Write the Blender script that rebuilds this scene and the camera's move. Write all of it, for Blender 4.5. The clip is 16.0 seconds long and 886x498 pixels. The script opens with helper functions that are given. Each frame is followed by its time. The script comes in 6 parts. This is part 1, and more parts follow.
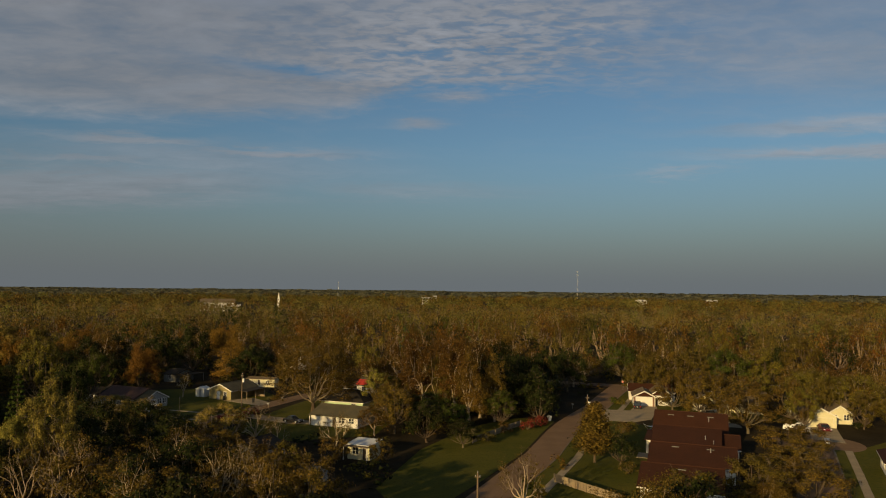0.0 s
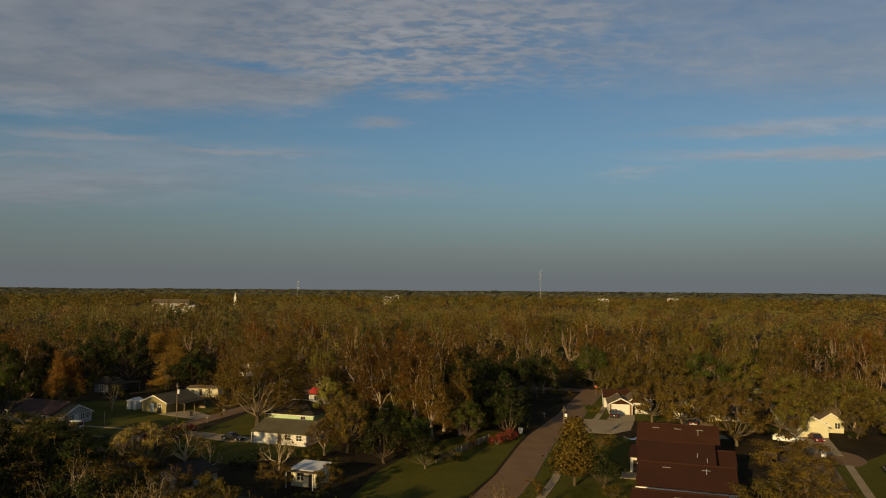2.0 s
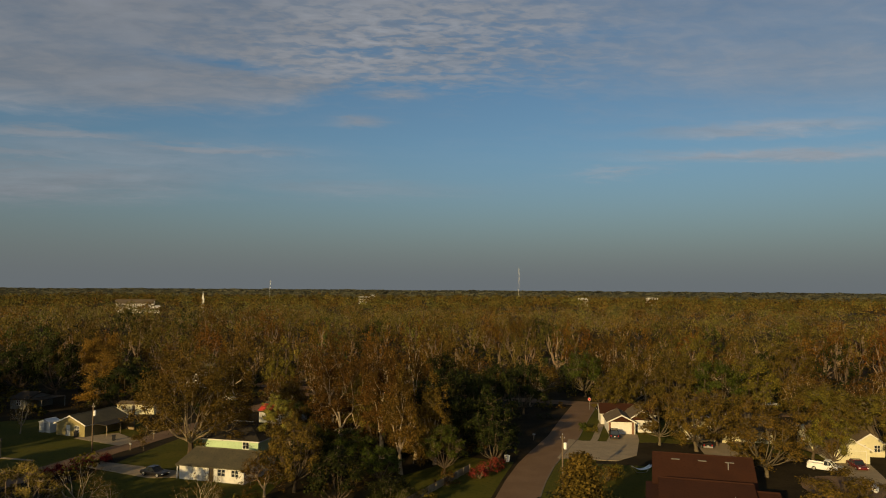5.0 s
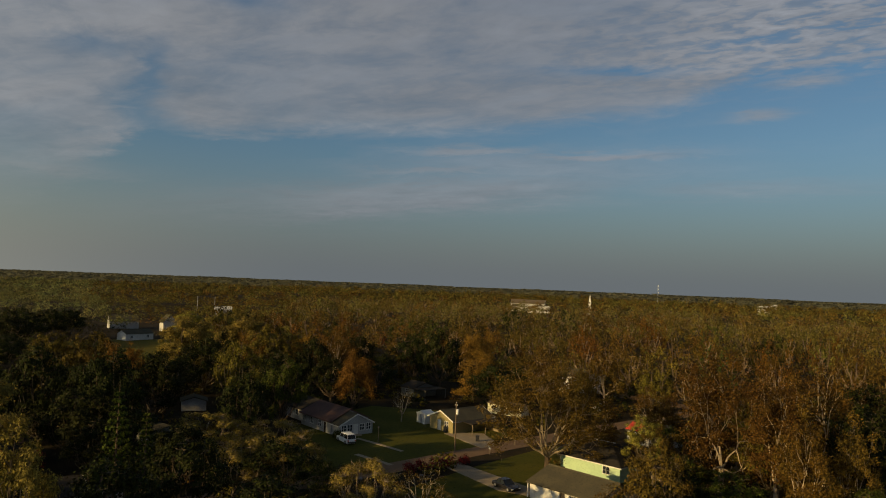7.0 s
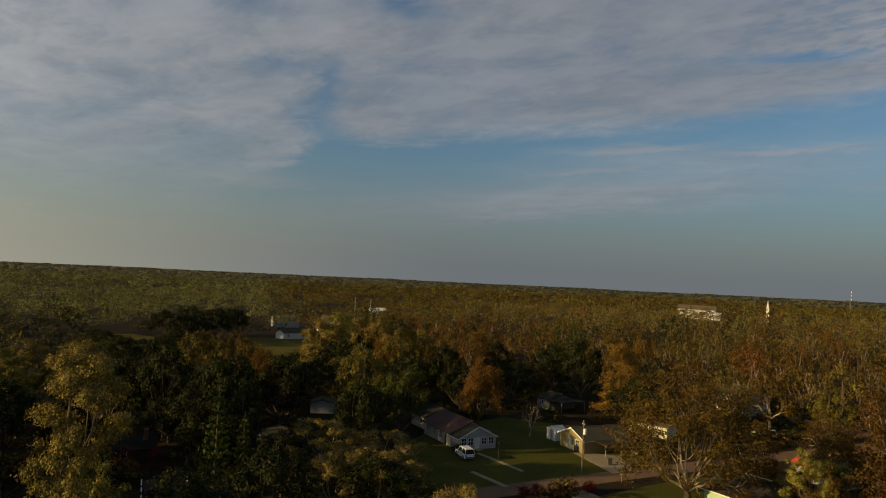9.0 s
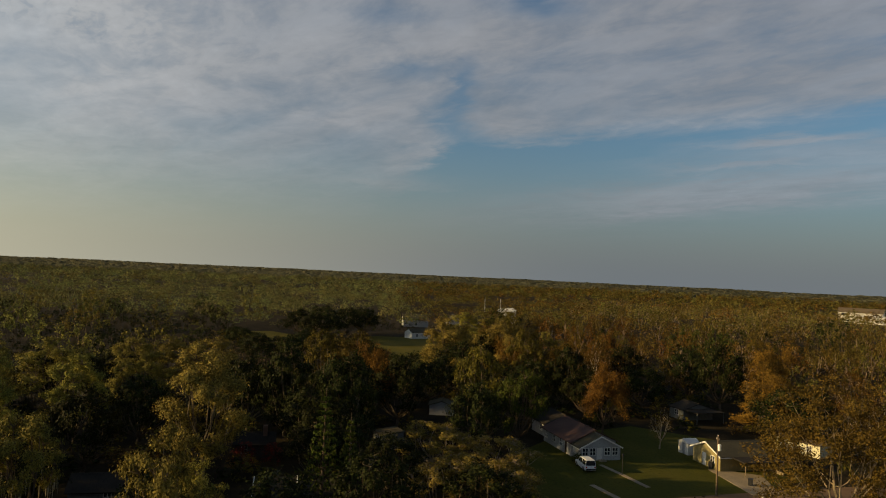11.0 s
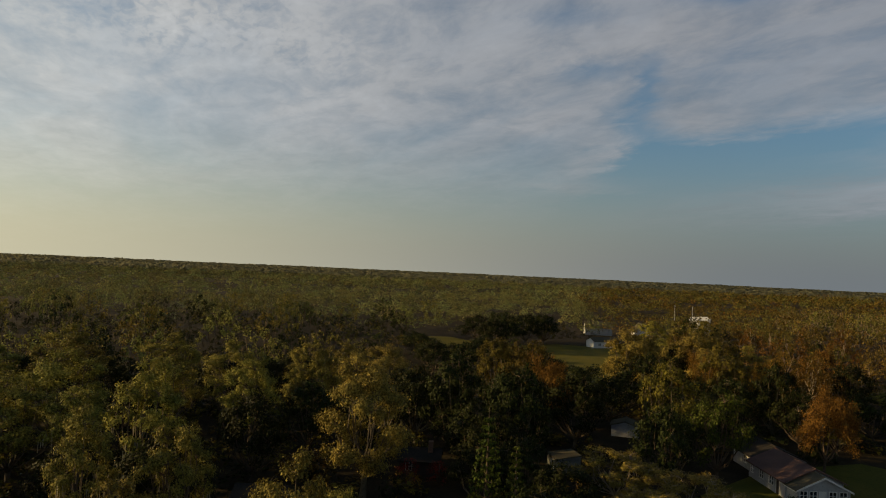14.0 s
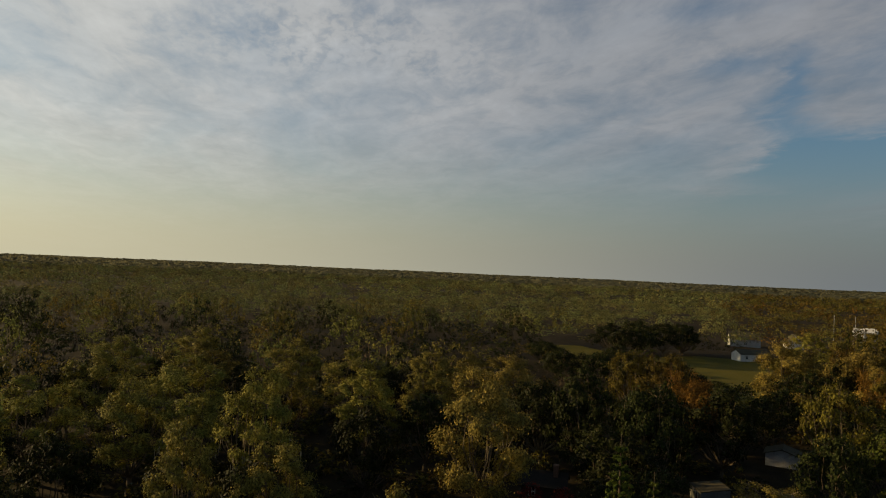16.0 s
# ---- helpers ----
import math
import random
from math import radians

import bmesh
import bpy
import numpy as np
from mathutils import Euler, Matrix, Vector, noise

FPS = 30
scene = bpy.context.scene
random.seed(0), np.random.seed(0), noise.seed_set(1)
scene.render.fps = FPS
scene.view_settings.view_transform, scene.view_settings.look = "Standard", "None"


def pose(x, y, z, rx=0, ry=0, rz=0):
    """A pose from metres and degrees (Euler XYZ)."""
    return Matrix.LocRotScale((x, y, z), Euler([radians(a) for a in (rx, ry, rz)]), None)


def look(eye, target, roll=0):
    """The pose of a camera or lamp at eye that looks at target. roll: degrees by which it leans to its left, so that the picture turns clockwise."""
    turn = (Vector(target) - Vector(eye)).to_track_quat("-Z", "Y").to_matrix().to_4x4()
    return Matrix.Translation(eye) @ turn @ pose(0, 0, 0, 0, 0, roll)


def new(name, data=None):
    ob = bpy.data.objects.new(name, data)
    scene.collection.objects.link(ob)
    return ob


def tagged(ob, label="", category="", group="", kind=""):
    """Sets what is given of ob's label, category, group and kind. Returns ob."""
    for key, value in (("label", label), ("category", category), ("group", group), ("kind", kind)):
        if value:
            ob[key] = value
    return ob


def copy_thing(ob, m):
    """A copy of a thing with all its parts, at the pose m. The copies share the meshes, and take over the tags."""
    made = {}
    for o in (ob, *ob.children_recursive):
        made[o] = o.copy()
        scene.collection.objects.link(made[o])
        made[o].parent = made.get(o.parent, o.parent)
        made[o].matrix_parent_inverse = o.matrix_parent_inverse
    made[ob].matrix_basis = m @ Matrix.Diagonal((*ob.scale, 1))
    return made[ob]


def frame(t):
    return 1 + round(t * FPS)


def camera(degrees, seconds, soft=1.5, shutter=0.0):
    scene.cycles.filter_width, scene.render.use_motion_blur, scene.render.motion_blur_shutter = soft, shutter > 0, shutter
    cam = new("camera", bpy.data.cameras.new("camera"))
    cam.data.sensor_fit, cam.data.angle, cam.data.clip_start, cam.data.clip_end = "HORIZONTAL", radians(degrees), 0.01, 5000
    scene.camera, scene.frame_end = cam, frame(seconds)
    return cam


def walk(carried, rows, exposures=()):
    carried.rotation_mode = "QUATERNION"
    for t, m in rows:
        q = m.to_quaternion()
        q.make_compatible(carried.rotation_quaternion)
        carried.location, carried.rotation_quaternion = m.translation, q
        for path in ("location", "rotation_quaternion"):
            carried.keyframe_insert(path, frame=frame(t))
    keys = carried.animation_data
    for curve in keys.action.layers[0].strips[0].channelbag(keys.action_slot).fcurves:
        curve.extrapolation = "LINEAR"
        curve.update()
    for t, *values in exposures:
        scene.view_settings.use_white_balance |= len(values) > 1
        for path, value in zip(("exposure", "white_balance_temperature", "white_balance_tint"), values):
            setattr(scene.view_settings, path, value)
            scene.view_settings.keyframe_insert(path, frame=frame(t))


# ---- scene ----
cam = camera(64.7, 16.0, soft=1.08)


def eye(x, y, z, yaw, pitch, roll):
    """A camera pose: yaw to the left of +y, pitch up, roll as in look()."""
    a, b = radians(yaw), radians(pitch)
    ahead = Vector((-math.sin(a) * math.cos(b), math.cos(a) * math.cos(b), math.sin(b)))
    return look((x, y, z), Vector((x, y, z)) + ahead * 10, roll)


# seconds, x, y, z, yaw, pitch, roll
PATH = [
    (0.0, -0.00, 0.00, 30.43, 0.09, 3.22, 0.60),
    (0.5, 0.04, 3.86, 30.39, 0.09, 3.24, 0.63),
    (1.0, 0.28, 8.00, 30.41, -0.33, 3.22, 0.61),
    (1.5, 0.42, 12.11, 30.43, -2.16, 3.20, 0.50),
    (2.0, 0.53, 16.15, 30.48, -2.98, 3.19, 0.45),
    (2.5, 0.74, 20.34, 30.52, -2.99, 3.18, 0.42),
    (3.0, 1.15, 24.21, 30.44, -3.20, 3.21, 0.40),
    (3.5, 1.34, 28.60, 30.52, -4.28, 3.17, 0.39),
    (6.0, 3.53, 49.61, 30.48, -4.88, 3.16, 0.39),
    (6.5, 3.35, 54.43, 30.45, 12.56, 3.07, 1.42),
    (7.0, 3.99, 58.90, 30.28, 26.38, 2.81, 2.26),
    (7.5, 4.54, 62.89, 30.55, 28.27, 2.80, 2.32),
    (8.0, 4.78, 65.93, 30.73, 31.20, 2.73, 2.45),
    (8.5, 5.17, 68.82, 30.85, 35.88, 2.59, 2.61),
    (11.0, 4.23, 76.96, 30.89, 50.68, 1.97, 2.68),
    (11.5, 3.38, 78.44, 31.03, 54.11, 1.84, 2.64),
    (12.0, 2.42, 79.48, 31.04, 55.37, 1.80, 2.60),
    (12.5, 1.10, 80.79, 31.10, 56.83, 1.77, 2.55),
    (13.0, -0.27, 81.91, 31.09, 58.89, 1.77, 2.48),
    (13.5, -1.86, 83.13, 31.18, 62.01, 1.72, 2.55),
    (14.0, -3.38, 84.16, 31.13, 65.56, 1.70, 2.58),
    (14.5, -5.11, 85.34, 31.11, 69.46, 1.70, 2.56),
    (15.0, -6.78, 86.32, 31.21, 71.46, 1.65, 2.72),
    (15.5, -8.72, 87.39, 31.22, 73.83, 1.75, 2.50),
    (16.0, -10.42, 88.26, 31.31, 76.19, 1.68, 2.56),
]
walk(cam, [(r[0], eye(*r[1:])) for r in PATH],
     exposures=[(0.0, 0.0, 6500, 10), (6.0, 0.0, 6500, 10), (7.0, 0.0, 6500, 10), (8.5, 0.08, 6500, 10), (11.5, 0.27, 6500, 10), (14.0, 0.30, 6500, 10), (16.0, 0.18, 6500, 10)])

# ---- light ----
SUN_AZ, SUN_EL = radians(147), radians(13.0)          # azimuth to the left of +y
SUN_DIR = Vector((-math.sin(SUN_AZ) * math.cos(SUN_EL), math.cos(SUN_AZ) * math.cos(SUN_EL), math.sin(SUN_EL)))
sun = new("sun", bpy.data.lights.new("sun", "SUN"))
sun.data.energy, sun.data.angle, sun.data.color = 5.1, radians(0.6), (1.0, 0.71, 0.31)
sun.matrix_world = look((0, 0, 200), Vector((0, 0, 200)) - SUN_DIR)


class Nodes:
    """Short hand for node trees."""

    def __init__(self, tree):
        self.t = tree
        tree.nodes.clear()

    def node(self, kind, inputs=(), operation="", data_type="", blend_type="", interpolation_type="", sky_type=""):
        n = self.t.nodes.new(kind)
        if operation:
            n.operation = operation
        if data_type:
            n.data_type = data_type
        if blend_type:
            n.blend_type = blend_type
        if interpolation_type:
            n.interpolation_type = interpolation_type
        if sky_type:
            n.sky_type = sky_type
        for k, v in dict(inputs).items():
            if isinstance(v, bpy.types.NodeSocket):
                self.t.links.new(v, n.inputs[k])
            else:
                n.inputs[k].default_value = v
        return n

    def math(self, op, a, b=0.0, c=0.0, clamp=False):
        n = self.node("ShaderNodeMath", {0: a, 1: b, 2: c}, operation=op)
        n.use_clamp = clamp
        return n.outputs[0]

    def smooth(self, v, lo, hi):
        n = self.node("ShaderNodeMapRange", {0: v, 1: lo, 2: hi, 3: 0.0, 4: 1.0}, interpolation_type="SMOOTHSTEP")
        return n.outputs[0]

    def mix(self, f, a, b, blend="MIX"):
        n = self.node("ShaderNodeMix", {0: f, 6: a, 7: b}, data_type="RGBA", blend_type=blend)
        return n.outputs[2]

    def noise(self, vec, scale, detail=4.0, rough=0.55, distort=0.0):
        n = self.node("ShaderNodeTexNoise", {"Vector": vec, "Scale": scale, "Detail": detail, "Roughness": rough, "Distortion": distort})
        return n.outputs[0]

    def mapped(self, vec, loc=(0, 0, 0), rot=(0, 0, 0), scale=(1, 1, 1)):
        n = self.node("ShaderNodeMapping", {"Vector": vec, "Location": loc, "Rotation": rot, "Scale": scale})
        return n.outputs[0]


def rgb(r, g, b):
    return (r, g, b, 1.0)


def make_world():
    w = bpy.data.worlds.new("sky")
    scene.world = w
    w.use_nodes = True
    n = Nodes(w.node_tree)
    d = n.node("ShaderNodeTexCoord").outputs["Generated"]
    xyz = n.node("ShaderNodeSeparateXYZ", {0: d})
    x, y, z = xyz.outputs
    sky = n.node("ShaderNodeTexSky", sky_type="NISHITA")
    sky.sun_disc, sky.sun_elevation, sky.sun_rotation = False, SUN_EL, -SUN_AZ
    sky.air_density, sky.dust_density, sky.ozone_density = 1.0, 2.0, 2.0
    top = n.math("ARCSINE", z)
    clear = n.mix(1.0, sky.outputs[0], rgb(0.064, 0.077, 0.083), "MULTIPLY")
    clear = n.mix(n.math("MULTIPLY", n.smooth(top, 0.42, 1.0), 0.6), clear, rgb(0.012, 0.022, 0.045))
    # glow of the hidden sun
    glow = n.node("ShaderNodeVectorMath", {0: d, 1: SUN_DIR}, operation="DOT_PRODUCT").outputs["Value"]
    glow = n.math("POWER", n.math("MULTIPLY_ADD", glow, 0.5, 0.5), 3.0)
    # direction on a flat cloud deck
    zz = n.math("ADD", n.math("MAXIMUM", z, 0.0), 0.09)
    u, v = n.math("DIVIDE", x, zz), n.math("DIVIDE", y, zz)
    deck = n.node("ShaderNodeCombineXYZ", {0: u, 1: v, 2: 0.0}).outputs[0]
    az = n.math("ARCTAN2", n.math("MULTIPLY", x, -1.0), y)          # radians to the left of +y
    el = n.math("ARCSINE", z)
    big = n.noise(n.mapped(deck, rot=(0, 0, radians(-12)), scale=(0.45, 0.85, 1.0)), 1.1, 6.0, 0.55, 0.6)
    wisp = n.noise(n.mapped(deck, loc=(3.1, 1.7, 0), rot=(0, 0, radians(-8)), scale=(0.45, 1.0, 1.0)), 1.7, 6.0, 0.55, 0.5)
    ripple = n.noise(n.mapped(deck, rot=(0, 0, radians(14)), scale=(1.0, 1.8, 1.0)), 13.0, 3.0, 0.55, 0.4)
    mott = n.noise(n.mapped(deck, loc=(1.3, 4.2, 0), rot=(0, 0, radians(25)), scale=(0.7, 1.15, 1.0)), 2.6, 8.0, 0.60, 0.5)
    curd = n.noise(n.mapped(deck, loc=(5.3, 2.2, 0), rot=(0, 0, radians(-20)), scale=(0.8, 1.2, 1.0)), 6.5, 6.0, 0.60, 0.7)
    # the edges of the banks are torn by the noise
    azw = n.math("MULTIPLY_ADD", n.math("SUBTRACT", curd, 0.5), 0.05, n.math("MULTIPLY_ADD", n.math("SUBTRACT", big, 0.5), 0.16, az))
    elw = n.math("MULTIPLY_ADD", n.math("SUBTRACT", wisp, 0.5), 0.040, n.math("MULTIPLY_ADD", n.math("SUBTRACT", curd, 0.5), 0.022, el))

    def bank(a, e, sa, se, k, lean=0.0):
        """A bank of cloud (k > 0) or a gap (k < 0) at an azimuth and elevation; lean: how it climbs to the left."""
        da = n.math("SUBTRACT", azw, a)
        p = n.math("POWER", n.math("DIVIDE", da, sa), 2.0)
        de = n.math("SUBTRACT", n.math("MULTIPLY_ADD", da, -lean, elw), e)
        q = n.math("POWER", n.math("DIVIDE", de, se), 2.0)
        return n.math("MULTIPLY", n.math("EXPONENT", n.math("MULTIPLY", n.math("ADD", p, q), -1.0)), k)

    # the sheet: the height of its lower edge round the horizon
    ramp = n.node("ShaderNodeValToRGB", {0: n.math("MULTIPLY_ADD", azw, 1 / 3.0, 0.8 / 3.0)})
    edge = [(-0.60, 0.215), (-0.36, 0.252), (-0.20, 0.288), (0.02, 0.290), (0.07, 0.268), (0.16, 0.243), (0.34, 0.225), (0.55, 0.205), (0.84, 0.186), (0.90, 0.170), (0.97, 0.120), (1.10, 0.100), (1.40, 0.075), (1.80, 0.040)]
    while len(ramp.color_ramp.elements) < len(edge):
        ramp.color_ramp.elements.new(0.5)
    for stop, (a, e) in zip(ramp.color_ramp.elements, edge):
        stop.position, stop.color = (a + 0.8) / 3.0, rgb(e, e, e)
    over = n.math("SUBTRACT", elw, ramp.outputs[0])
    soft = n.math("MULTIPLY_ADD", n.smooth(az, -0.05, -0.3), 0.05, n.math("MULTIPLY_ADD", n.smooth(az, 0.88, 1.05), 0.11, 0.022))
    cover = n.math("MULTIPLY", n.smooth(n.math("DIVIDE", over, soft), -0.6, 1.0), n.math("MULTIPLY_ADD", n.smooth(az, 0.02, -0.35), -0.30, 0.95))
    for q in ((-0.05, 0.292, 0.13, 0.009, 0.95), (-0.02, 0.270, 0.05, 0.007, 0.8), (0.052, 0.232, 0.035, 0.006, 0.85), (-0.52, 0.208, 0.14, 0.008, 1.0, 0.03), (-0.52, 0.174, 0.17, 0.008, 1.25, 0.03), (-0.30, 0.162, 0.06, 0.005, 0.7),
              (0.43, 0.188, 0.10, 0.008, 1.2, -0.04), (0.24, 0.184, 0.13, 0.008, 1.1, -0.02), (0.47, 0.158, 0.12, 0.010, 1.0, -0.05), (0.36, 0.168, 0.24, 0.024, 0.75), (0.50, 0.122, 0.28, 0.026, 1.2, -0.10), (0.05, 0.140, 0.16, 0.014, 0.5),
              (1.00, 0.128, 0.10, 0.012, 0.6)):
        cover = n.math("MAXIMUM", cover, bank(*q))
    for q in ((0.22, 0.302, 0.10, 0.008, -0.75), (0.70, 0.176, 0.20, 0.014, -0.35), (0.875, 0.205, 0.035, 0.030, -0.75), (0.855, 0.262, 0.016, 0.035, -0.60), (0.93, 0.285, 0.05, 0.016, -0.45), (0.77, 0.375, 0.06, 0.016, -0.80), (0.98, 0.350, 0.08, 0.012, -0.35), (-0.30, 0.345, 0.12, 0.010, -0.30), (0.04, 0.330, 0.10, 0.010, -0.40)):
        cover = n.math("ADD", cover, bank(*q))
    field = n.math("ADD", n.math("MAXIMUM", bank(-0.06, 0.340, 0.24, 0.065, 0.9), bank(1.50, 0.300, 0.16, 0.05, 0.35)), 0.08)          # the rippled fields
    cells = n.math("MULTIPLY", n.math("SUBTRACT", n.smooth(ripple, 0.36, 0.62), 0.5), n.smooth(el, 0.24, 0.29))
    cover = n.math("ADD", cover, n.math("MULTIPLY", cells, n.math("MULTIPLY", field, 0.85)))
    cover = n.math("ADD", cover, n.math("MULTIPLY", n.math("SUBTRACT", mott, 0.5), n.math("MULTIPLY", n.smooth(el, 0.13, 0.24), n.math("MULTIPLY_ADD", n.smooth(az, 0.05, 0.5), 0.80, 0.45))))
    cover = n.math("ADD", cover, n.math("MULTIPLY", n.math("SUBTRACT", curd, 0.52), n.math("MULTIPLY", n.smooth(el, 0.17, 0.28), 0.55)))
    cover = n.math("MULTIPLY", cover, n.math("MULTIPLY_ADD", n.smooth(el, 0.40, 0.65), -0.92, 1.0))
    amount = n.math("MULTIPLY", n.math("MAXIMUM", n.math("MINIMUM", cover, 1.0), 0.0), n.math("MULTIPLY_ADD", n.smooth(wisp, 0.25, 0.65), 0.26, 0.60))
    lit = n.math("MULTIPLY_ADD", n.math("SUBTRACT", ripple, 0.5), n.math("MULTIPLY_ADD", field, 1.3, -0.05), n.math("MULTIPLY_ADD", wisp, 0.08, n.math("MULTIPLY_ADD", mott, 0.60, n.math("MULTIPLY_ADD", big, 0.40, 0.26))))
    lit = n.math("MULTIPLY_ADD", curd, 0.36, lit)
    lit = n.math("MULTIPLY", lit, n.math("MULTIPLY_ADD", glow, 1.32, 0.84))
    lit = n.math("MULTIPLY", lit, n.math("MULTIPLY_ADD", n.smooth(az, -0.1, 0.45), -0.22, 1.08))
    cloud = n.mix(1.0, n.mix(glow, rgb(0.295, 0.302, 0.322), rgb(0.37, 0.36, 0.315)), lit, "MULTIPLY")
    low = n.math("MULTIPLY", n.smooth(el, 0.25, 0.20), n.smooth(az, 0.8, 0.5))          # the thin streaks are paler
    cloud = n.mix(low, cloud, n.mix(1.0, cloud, rgb(1.12, 1.20, 1.26), "MULTIPLY"))
    col = n.mix(amount, clear, cloud)
    # haze low down
    haze_col = n.mix(n.smooth(az, 0.6, 2.0), rgb(0.150, 0.168, 0.182), rgb(0.55, 0.51, 0.35))
    haze = n.math("SUBTRACT", 1.0, n.smooth(el, -0.03, 0.21))
    col = n.mix(n.math("MULTIPLY", haze, 0.90), col, haze_col)
    bg = n.node("ShaderNodeBackground", {"Color": col, "Strength": 1.0})
    n.t.links.new(bg.outputs[0], n.node("ShaderNodeOutputWorld").inputs[0])


make_world()

# ---- materials ----


def surface(name, colors, scale=1.0, fine=12.0, rough=0.8, metal=0.0, bump=0.02, spread=0.0, islands=False, translucent=0.0, stretch=(1, 1, 1), spec=0.12, tint=0.0):
    """A varied surface: up to three colours mixed by noise at a large and a fine scale, with relief; spread: change from object to object."""
    m = bpy.data.materials.new(name)
    m.use_nodes = True
    n = Nodes(m.node_tree)
    pos = n.node("ShaderNodeNewGeometry")
    at = n.mapped(pos.outputs["Position"], scale=stretch)
    a, b, c = [rgb(*k) for k in (list(colors) + [colors[-1], colors[-1]])[:3]]
    large = n.smooth(n.noise(at, scale, 4.0), 0.35, 0.65)
    small = n.noise(at, fine * scale, 3.0, 0.7)
    col = n.mix(large, a, b)
    col = n.mix(n.smooth(small, 0.50, 0.72), col, c)
    if islands:
        r = pos.outputs["Random Per Island"]
        col = n.mix(n.smooth(r, 0.0, 1.0), n.mix(1.0, col, rgb(0.46, 0.47, 0.48), "MULTIPLY"), n.mix(1.0, col, rgb(1.66, 1.60, 1.45), "MULTIPLY"))
    if spread:
        o = n.node("ShaderNodeObjectInfo").outputs["Random"]
        hsv = n.node("ShaderNodeHueSaturation", {"Hue": n.math("MULTIPLY_ADD", o, 0.06 * spread, 0.5 - 0.03 * spread), "Saturation": 1.0,
                                                "Value": n.math("MULTIPLY_ADD", o, 0.9 * spread, 1.0 - 0.45 * spread), "Color": col})
        col = hsv.outputs[0]
    if tint:
        o = n.node("ShaderNodeAttribute")
        o.attribute_name = "tint"
        o = o.outputs["Fac"]
        hsv = n.node("ShaderNodeHueSaturation", {"Hue": n.math("MULTIPLY_ADD", o, 0.075 * tint, 0.5 - 0.03 * tint), "Saturation": n.math("MULTIPLY_ADD", o, -0.15 * tint, 1.06),
                                                "Value": n.math("MULTIPLY_ADD", n.math("FRACT", n.math("MULTIPLY", o, 9.7)), 0.7 * tint, 1.0 - 0.36 * tint), "Color": col})
        col = hsv.outputs[0]
    p = n.node("ShaderNodeBsdfPrincipled", {"Base Color": col, "Roughness": rough, "Metallic": metal, "Specular IOR Level": spec})
    if bump:
        p_b = n.node("ShaderNodeBump", {"Strength": 0.6, "Distance": bump, "Height": small})
        n.t.links.new(p_b.outputs[0], p.inputs["Normal"])
    out = p.outputs[0]
    if translucent:
        tr = n.node("ShaderNodeBsdfTranslucent", {"Color": col})
        out = n.node("ShaderNodeMixShader", {0: translucent, 1: out, 2: tr.outputs[0]}).outputs[0]
    n.t.links.new(out, n.node("ShaderNodeOutputMaterial").inputs[0])
    return m


def glass_pane(name, tint=(0.02, 0.025, 0.03)):
    m = bpy.data.materials.new(name)
    m.use_nodes = True
    n = Nodes(m.node_tree)
    p = n.node("ShaderNodeBsdfPrincipled", {"Base Color": rgb(*tint), "Roughness": 0.06, "Specular IOR Level": 0.6})
    n.t.links.new(p.outputs[0], n.node("ShaderNodeOutputMaterial").inputs[0])
    return m


GRASS = surface("grass", [(0.069, 0.070, 0.0096), (0.090, 0.082, 0.0126), (0.040, 0.043, 0.0085)], 0.12, 14.0, 0.95, bump=0.05, spec=0.06)
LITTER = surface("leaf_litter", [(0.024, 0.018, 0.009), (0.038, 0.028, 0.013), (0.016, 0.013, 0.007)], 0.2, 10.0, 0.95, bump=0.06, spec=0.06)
# field green lowered: the shade lying on it is in the colour
FIELD = surface("field_grass", [(0.088, 0.080, 0.011), (0.105, 0.088, 0.014), (0.058, 0.056, 0.009)], 0.05, 20.0, 0.95, bump=0.04, stretch=(1, 3, 1), spec=0.06)
ASPHALT = surface("asphalt", [(0.170, 0.106, 0.060), (0.200, 0.126, 0.072), (0.126, 0.080, 0.046)], 0.25, 18.0, 0.9, bump=0.01)
CONCRETE = surface("concrete", [(0.33, 0.265, 0.175), (0.28, 0.225, 0.15), (0.21, 0.17, 0.11)], 0.4, 10.0, 0.9, bump=0.01)
KERB = surface("worn_kerb", [(0.20, 0.165, 0.12), (0.16, 0.13, 0.095), (0.12, 0.10, 0.07)], 0.4, 10.0, 0.9, bump=0.01)
WHITE = surface("white_paint", [(0.638, 0.622, 0.571), (0.571, 0.554, 0.504), (0.504, 0.479, 0.420)], 0.5, 8.0, 0.7, bump=0.005)
CREAM = surface("cream_paint", [(0.60, 0.565, 0.37), (0.55, 0.515, 0.34), (0.47, 0.44, 0.30)], 0.5, 8.0, 0.75, bump=0.005)
MINT = surface("mint_paint", [(0.420, 0.554, 0.336), (0.370, 0.504, 0.311), (0.302, 0.403, 0.252)], 0.5, 8.0, 0.75, bump=0.005)
OLIVE = surface("tan_siding", [(0.27, 0.225, 0.1), (0.24, 0.2, 0.09), (0.19, 0.16, 0.075)], 0.5, 8.0, 0.8, bump=0.005)
# weathered grey boards, darkened further to hold the shade on these walls
DIM_WALL = surface("shade_toned_weathered_boards", [(0.17, 0.17, 0.15), (0.14, 0.14, 0.125), (0.11, 0.105, 0.09)], 0.5, 8.0, 0.85, bump=0.005)
GREY_WALL = surface("grey_siding", [(0.353, 0.353, 0.336), (0.302, 0.302, 0.294), (0.252, 0.244, 0.235)], 0.5, 8.0, 0.8, bump=0.005)
